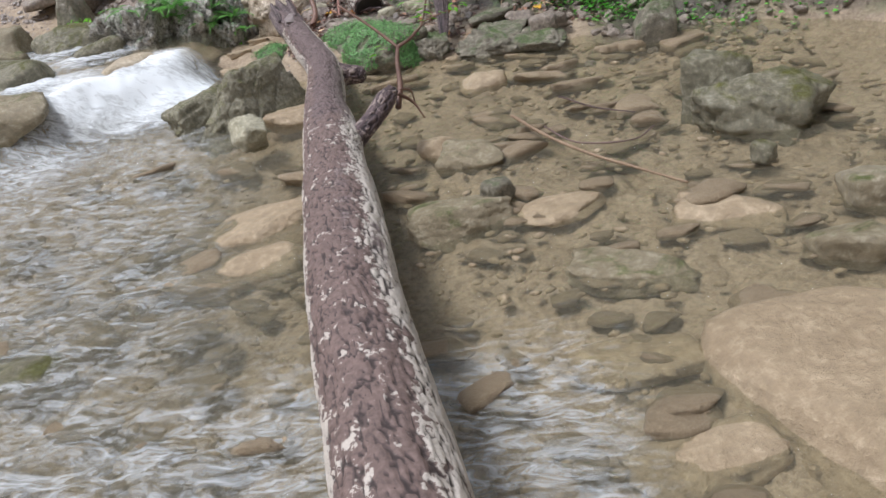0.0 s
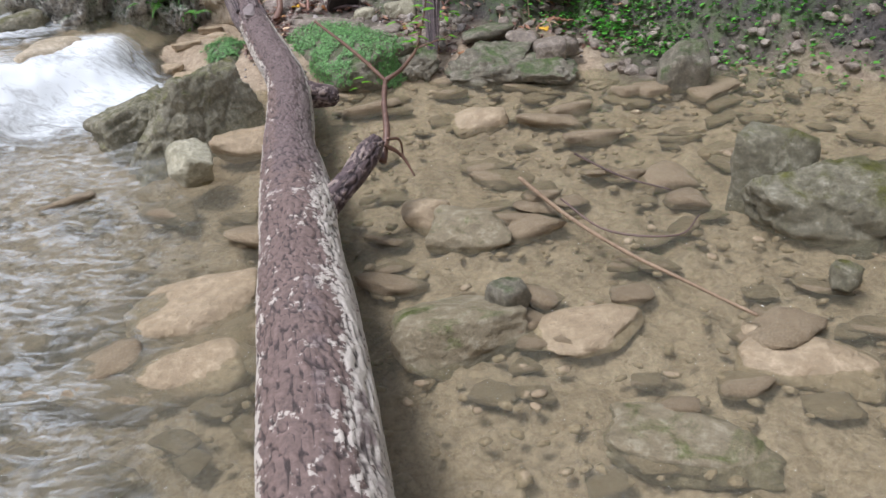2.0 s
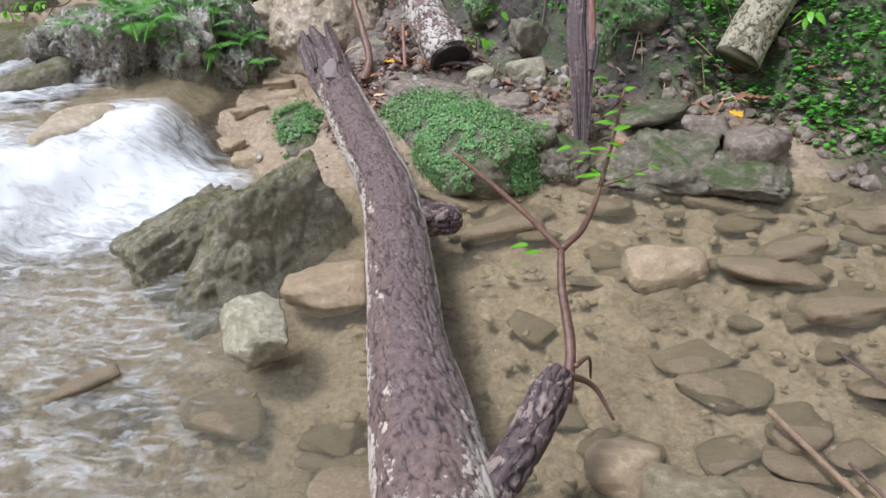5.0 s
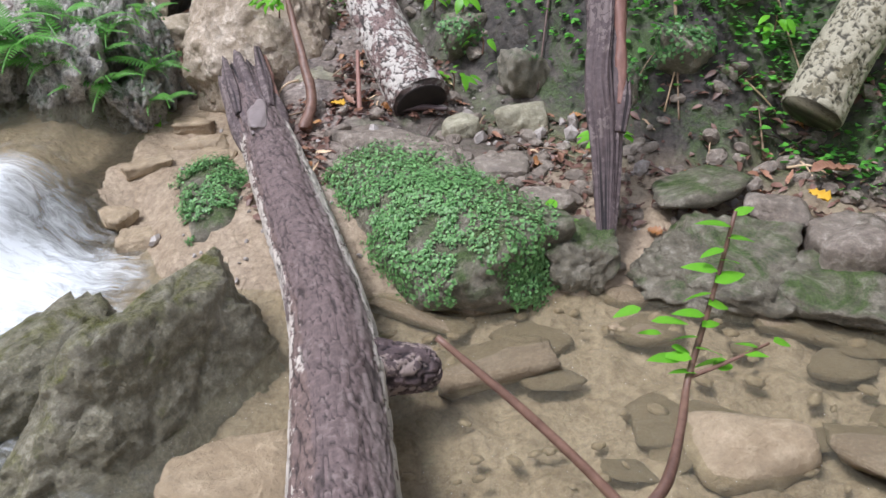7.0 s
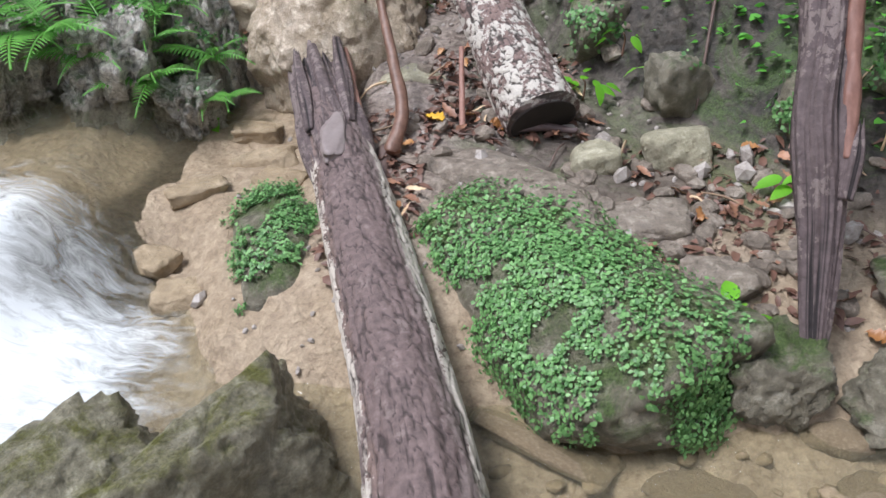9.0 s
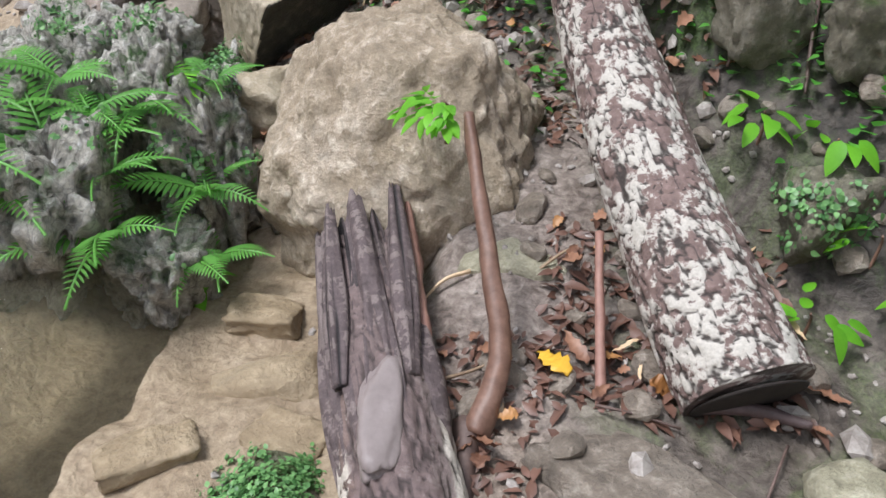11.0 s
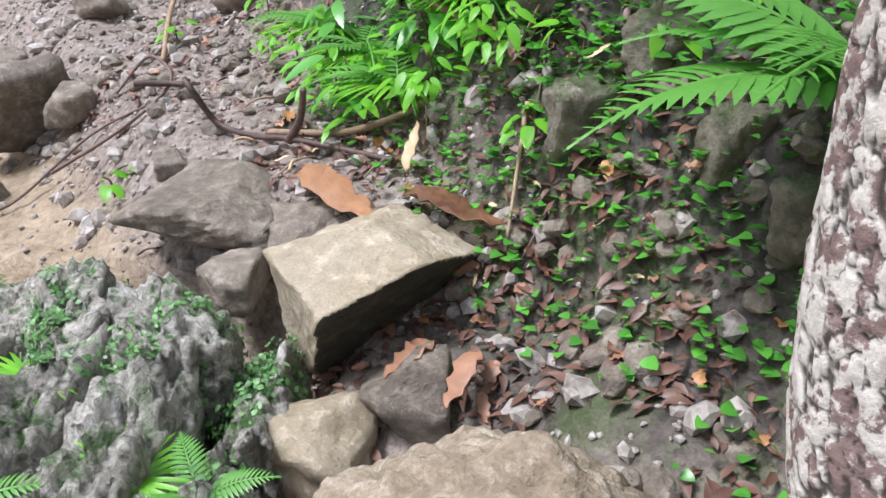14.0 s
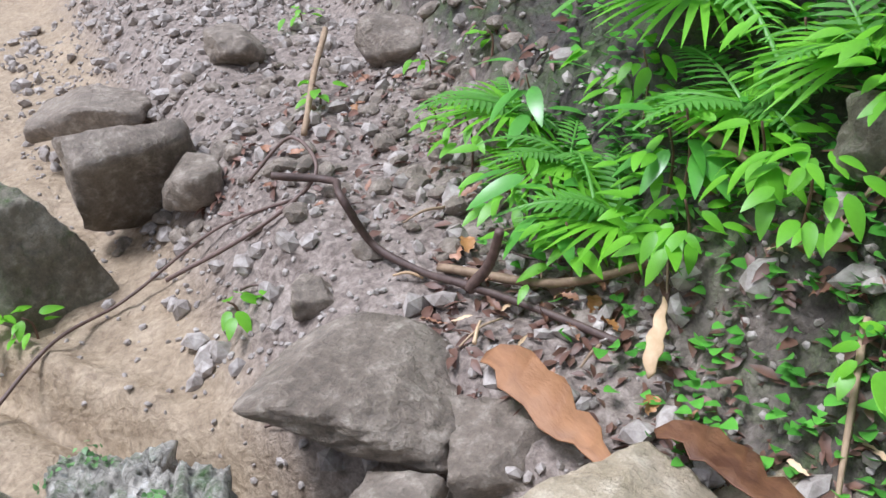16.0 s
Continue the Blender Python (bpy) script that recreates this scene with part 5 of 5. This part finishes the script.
big_leaf("curled_leaf", (-3.10, 10.13, 0.90), 0.46, 0.11, M_RUSSET, (0, 8, -118), "large orange-brown curled dead leaf beside the flat rock", 0.0)
big_leaf("curled_leaf", (-2.66, 10.02, 0.93), 0.36, 0.10, M_RUSSET, (0, -8, -105), "large brown dead leaf beside the buff stones", 0.0)
big_leaf("straw_leaf", (-2.72, 10.16, 0.93), 0.20, 0.035, M_STRAW, (35, 0, 8), "pale straw-coloured bamboo leaf on the soil")
big_leaf("pale_leaf", (0.36, 7.72, 0.53), 0.15, 0.085, M_STRAW, (10, 0, -10), "pale pinkish dead leaf on the bank")
big_leaf("red_leaf", (0.55, 7.38, 0.50), 0.24, 0.07, M_DEAD, (0, 0, -70), "red-brown dead leaf on the bank")
big_leaf("yellow_leaf", (0.52, 7.12, 0.50), 0.10, 0.06, M_YELLOW, (10, 0, 20), "yellow leaf on a dark stone")
big_leaf("yellow_leaf", (-1.42, 8.06, 0.57), 0.11, 0.05, M_YELLOW, (0, 0, 40), "yellow leaf among the litter")
big_leaf("brown_leaf", (-2.40, 9.62, 0.74), 0.17, 0.07, M_DEAD, (0, 10, 150), "red-brown dead leaf by the angular stone")
big_leaf("brown_leaf", (-2.28, 9.62, 0.74), 0.20, 0.06, M_DEAD, (0, 10, 175), "long brown dead leaf by the angular stone")


def frond_mesh(name, L, n, pin, mat, droop=0.5, wide=1.0):
    items, tones = [], []
    c = [(0.0, L * t, L * (0.55 * t - droop * t * t)) for t in np.linspace(0, 1, n)]
    lp, lf = leaf_geo(pin, pin * 0.2 * wide, 0.0, 0.15, 0.25, 5)
    for i in range(2, n):
        t = i / (n - 1)
        s = max(0.12, math.sin(math.pi * min(1, 0.12 + 0.88 * t) ** 0.75)) * (1.0 if t < 0.97 else 0.5)
        for sg in (-1, 1):
            items.append((lp, lf, Matrix.Translation(c[i]) @ pose(0, 0, 0, 10, 0, -sg * (68 - 25 * t)) @ Matrix.Diagonal((s, s, s, 1))))
            tones.append(0.35 + 0.5 * t)
    q = np.array(c)
    rp = np.vstack([q + (-0.004, 0, 0), q + (0, 0, 0.005), q + (0.004, 0, 0)])
    rf = [[k * n + i, (k + 1) * n + i, (k + 1) * n + i + 1, k * n + i + 1] for k in (0, 1) for i in range(n - 1)]
    items.append((rp, rf, Matrix.Identity(4)))
    tones.append(0.7)
    return joined(name, items, mat, tones)


FRONDS = [frond_mesh("frond", 0.30, 18, 0.075, M_FERN), frond_mesh("frond", 0.26, 16, 0.06, M_FERN, 0.7), frond_mesh("frond", 0.62, 22, 0.17, M_FERN, 0.6, 1.1)]
PALM = [joined("blade_fan", [(*leaf_geo(0.22, 0.018, 0, 0.2, 0.35, 6), pose(0, 0, 0, 12, 0, a)) for a in range(-75, 76, 10)], M_BRIGHT, [0.3 + 0.3 * (k % 3) for k in range(16)])]
rf_ = random.Random(31)


def fern(x, y, z, n, size, meshes, name="fern", label="bright green fern with arching fronds growing on the rock", aim=None, spread=360):
    f = new(name, None)
    f.location = (x, y, z)
    tagged(f, label, "fern" if name == "fern" else "plant", name + "s")
    for k in range(n):
        fr = part(f, "frond", meshes[k % len(meshes)])
        a = (aim or 0) + (k / n - 0.5) * spread + rf_.uniform(-15, 15)
        s = size * rf_.uniform(0.75, 1.2)
        fr.matrix_basis = pose(0, 0, 0, rf_.uniform(-8, 25), rf_.uniform(-12, 12), a) @ Matrix.Diagonal((s, s, s, 1))
    return f


for x, y, z, n, s in ((-2.52, 8.62, 0.60, 6, 0.9), (-2.74, 8.72, 0.80, 6, 1.0), (-2.95, 8.55, 0.72, 7, 1.1), (-2.66, 8.32, 0.62, 6, 0.9), (-2.90, 8.28, 0.74, 7, 0.9), (-3.15, 8.25, 0.85, 7, 1.1),
                      (-3.40, 8.15, 0.88, 6, 1.1), (-2.46, 8.50, 0.46, 5, 0.7), (-3.30, 8.62, 0.86, 5, 1.0), (-3.0, 8.25, 0.85, 6, 1.2)):
    fern(x, y, z, n, s, FRONDS[:2], aim=180, spread=260)
for x, y, z, n, s in ((-2.58, 8.70, 0.55, 5, 0.6), (-2.50, 8.42, 0.50, 6, 0.6), (-2.72, 8.45, 0.72, 6, 0.75), (-2.98, 8.72, 0.88, 6, 0.8), (-3.15, 8.45, 0.9, 6, 0.9), (-2.82, 8.60, 0.84, 5, 0.7), (-3.38, 8.45, 0.95, 6, 0.9), (-2.62, 8.95, 0.80, 5, 0.6)):
    fern(x, y, z, n, s, FRONDS[:2], aim=200, spread=300)
fern(-2.78, 8.92, 0.82, 5, 0.8, PALM, "fan_plant", "plant with narrow bright green fan-like leaves on the outcrop", 150, 200)
fern(-3.28, 9.12, 0.80, 4, 0.8, PALM, "fan_plant", "plant with narrow bright green fan-like leaves on the outcrop", 180, 160)
fern(-1.50, 9.75, 1.42, 4, 1.0, FRONDS[2:], label="large green fern hanging over the slope", aim=125, spread=90)
fern(-2.0, 10.75, 1.75, 5, 1.0, FRONDS[2:], label="large green fern hanging over the slope", aim=150, spread=150)
for x, y, s in ((-2.95, 10.62, 1.0), (-2.7, 10.75, 1.1), (-3.2, 10.85, 1.0), (-2.45, 10.7, 1.0), (-3.5, 11.1, 1.1), (-2.9, 11.05, 1.3), (-2.2, 10.9, 1.2)):
    fern(x, y, ground(x, y) + 0.06, 8, s * 1.1, [FRONDS[0], PALM[0], FRONDS[1]], label="dense green fern at the slope's foot", aim=180, spread=300)

LEAVES = {}
for key, L, W, heart, lob, mat in (("broad_leaf", 0.10, 0.048, 0.1, 0, M_BRIGHT), ("lobed_leaf", 0.11, 0.042, 0.0, 4, M_BRIGHT), ("glossy_leaf", 0.15, 0.045, 0.0, 0, M_IVY)):
    p, f = leaf_geo(L, W, heart, 0.12, 0.3, 10)
    LEAVES[key] = mesh_of(key, p, f, mat, attrs={"tone": np.linspace(0.3, 0.8, len(p))})


def leafy(name, x, y, z, n, key, size, label, reach=0.18, category="plant", lift=0.12, aim=None):
    pl = new(name, None)
    pl.location = (x, y, z)
    tagged(pl, label, category, name + "s")
    part(pl, "stalk", stick_mesh("stalk", [(0, 0, -0.06), (0.01, 0, lift * 0.5), (0.0, -0.02, lift)], (0.005, 0.004, 0.003), M_TWIG, 8, 5))
    for k in range(n):
        lv = part(pl, key, LEAVES[key])
        a, q = rf_.uniform(0, 360), rf_.uniform(0.1, 1) * reach
        if aim is not None:
            a = aim + rf_.uniform(-80, 80)
        lv.matrix_basis = pose(-math.sin(radians(a)) * q, math.cos(radians(a)) * q, lift * rf_.uniform(0.3, 1.1), rf_.uniform(-35, 15), rf_.uniform(-20, 20), a + rf_.uniform(-40, 40))
        lv.scale = (size * rf_.uniform(0.7, 1.2),) * 3
    return pl


leafy("sapling_crown", -1.78, 8.53, 0.93, 44, "broad_leaf", 0.52, "fresh bright green leaves at the top of the sapling", 0.11, lift=0.06, aim=120)
leafy("seedling", -0.47, 7.12, 0.42, 6, "broad_leaf", 1.0, "bright green round-leaved seedling at the water's edge", 0.05, lift=0.05)
for x, y in ((-2.75, 10.48), (-2.62, 10.55), (-2.5, 10.42), (-3.05, 10.5), (-2.85, 10.66), (-2.35, 10.52), (-3.3, 10.75), (-2.6, 10.8), (-2.15, 10.55), (-3.6, 10.95), (-3.0, 10.9), (-2.3, 10.75), (-1.9, 10.45), (-1.7, 10.6)):
    leafy("herb", x, y, ground(x, y) + 0.03, 34, "lobed_leaf", 0.75, "bushy herb with lobed bright green leaves", 0.17, lift=0.18)
for x, y in ((-2.8, 10.62), (-3.4, 11.0), (-2.4, 10.9), (-3.15, 10.62)):
    leafy("shrub", x, y, ground(x, y) + 0.05, 12, "glossy_leaf", 1.0, "plant with glossy dark green lance leaves", 0.12, lift=0.22)
for x, y in ((-1.0, 8.75), (-0.85, 8.62), (-0.75, 8.9), (-1.0, 9.15), (-0.3, 8.5), (0.2, 8.2), (-0.9, 8.3), (0.55, 8.05), (1.0, 7.7), (-1.35, 9.6), (-0.62, 8.3), (-4.0, 10.16), (-4.85, 9.84), (-4.74, 9.92), (-4.95, 9.80), (-4.45, 11.2), (-5.2, 12.0), (-3.9, 11.2), (-0.2, 7.75), (-2.55, 8.5), (-3.45, 9.62), (-2.2, 10.3), (-1.95, 10.2), (-1.65, 10.1), (-1.85, 10.4), (-2.05, 10.5), (-1.5, 10.3), (-1.2, 9.9), (-0.5, 8.75), (-0.1, 8.35), (0.35, 8.3), (-0.75, 8.45), (-2.3, 10.15), (-4.1, 11.5), (-3.75, 11.4)):
    leafy("weed", x, y, ground(x, y) + 0.03, 9, "broad_leaf", 0.75, "small bright green weed on the mossy slope", 0.09, lift=0.07)

# creeper leaves over the slope
rc = np.random.RandomState(12)
hp, hf = leaf_geo(0.036, 0.032, 1.0, 0.18, 0.25, 6)
items, tones, spots = [], [], []
clumps = [(rc.uniform(-3.3, 1.6), rc.uniform(-0.12, 0.9)) for _ in range(620)]
for cx, cu in clumps:
    cy = 7.7 + (cu - 0.63 * (cx - 0.6)) / 0.776
    for _ in range(rc.randint(8, 26)):
        spots.append((cx + rc.normal(0, 0.10), cy + rc.normal(0, 0.10)))
for k in range(2600):
    cx = rc.uniform(0.9, 3.6)
    spots.append((cx, 7.0 - 0.5 * (cx - 0.9) + rc.uniform(0, 1.0) ** 0.8 * 1.2))
for k in range(150):
    spots.append((rc.uniform(-2.45, -1.75), rc.uniform(9.75, 10.5)))
sx, sy = np.array([p[0] for p in spots]), np.array([p[1] for p in spots])
sz = land(sx, sy)
for x, y, z in zip(sx, sy, sz):
    s = rc.uniform(0.55, 1.2)
    items.append((hp, hf, pose(x, y, z + rc.uniform(0.015, 0.06), rc.uniform(10, 60), rc.uniform(-25, 25), rc.uniform(100, 260)) @ Matrix.Diagonal((s, s, s, 1))))
    tones.append(rc.uniform(0, 1))
creeper = new("creeper", joined("creeper", items, M_IVY, tones))
tagged(creeper, "creeper with small heart-shaped green leaves over the mossy slope", "creeper", kind="stuff")


# small cushion plants that follow the rocks' own surface
def cushion(name, rocks, n, box, label, size=0.018, seed=1, mat=None):
    r = np.random.RandomState(seed)
    cp, cf = leaf_geo(1.0, 0.75, 0.3, 0.2, 0.3, 4)
    P, N = [], []
    for ob in rocks:
        R = np.array(ob.matrix_basis)
        co = np.zeros(len(ob.data.vertices) * 3)
        no = np.zeros(len(ob.data.vertices) * 3)
        ob.data.vertices.foreach_get("co", co)
        ob.data.vertices.foreach_get("normal", no)
        P.append(co.reshape(-1, 3) @ R[:3, :3].T + R[:3, 3])
        N.append(no.reshape(-1, 3) @ R[:3, :3].T)
    P, N = np.vstack(P), np.vstack(N)
    keep = (N[:, 2] > -0.1) & (P[:, 0] > box[0]) & (P[:, 0] < box[1]) & (P[:, 1] > box[2]) & (P[:, 1] < box[3]) & (P[:, 2] > box[4]) & (fbm(P * 5, 3, seed + 40) > box[5])
    P, N = P[keep], N[keep]
    if not len(P):
        return
    items, tones = [], []
    for k in r.randint(0, len(P), n):
        q = Vector(N[k]).to_track_quat("Z", "Y").to_matrix().to_4x4()
        s = size * r.uniform(0.6, 1.5)
        at = P[k] + N[k] * r.uniform(0.002, 0.022) + r.normal(0, 0.008, 3)
        items.append((cp, cf, Matrix.Translation(at) @ q @ pose(0, 0, 0, r.uniform(0, 50), 0, r.uniform(0, 360)) @ Matrix.Diagonal((s, s, s, 1))))
        tones.append(r.uniform(0, 1))
    ob = new(name, joined(name, items, mat or M_CUSHION, tones))
    tagged(ob, label, "moss", kind="stuff")


mossy = [o for o in bpy.data.objects if o.name.startswith("mossy_rock") and not o.parent]
outcrop = [o for o in bpy.data.objects if o.name.startswith("outcrop_rock")]
cushion("cushion_plants", mossy[:1], 13000, (-1.6, -0.5, 6.6, 7.75, 0.26, -0.45), "dense tiny-leaved green plants covering the sloping rock", 0.012, 1)
cushion("cushion_plants", mossy[1:2], 4000, (-2.3, -1.5, 7.1, 8.0, 0.34, -0.3), "dense tiny-leaved green plants on the low rock", 0.012, 2)
cushion("cushion_plants", mossy[2:], 2000, (-1, 1, 7, 9, 0.5, 0.1), "patches of tiny green plants on the rock face", 0.016, 3)
cushion("cushion_plants", outcrop, 4200, (-4, -2, 7, 9.6, 0.3, 0.5), "patches of small green plants on the pale outcrop", 0.016, 4)
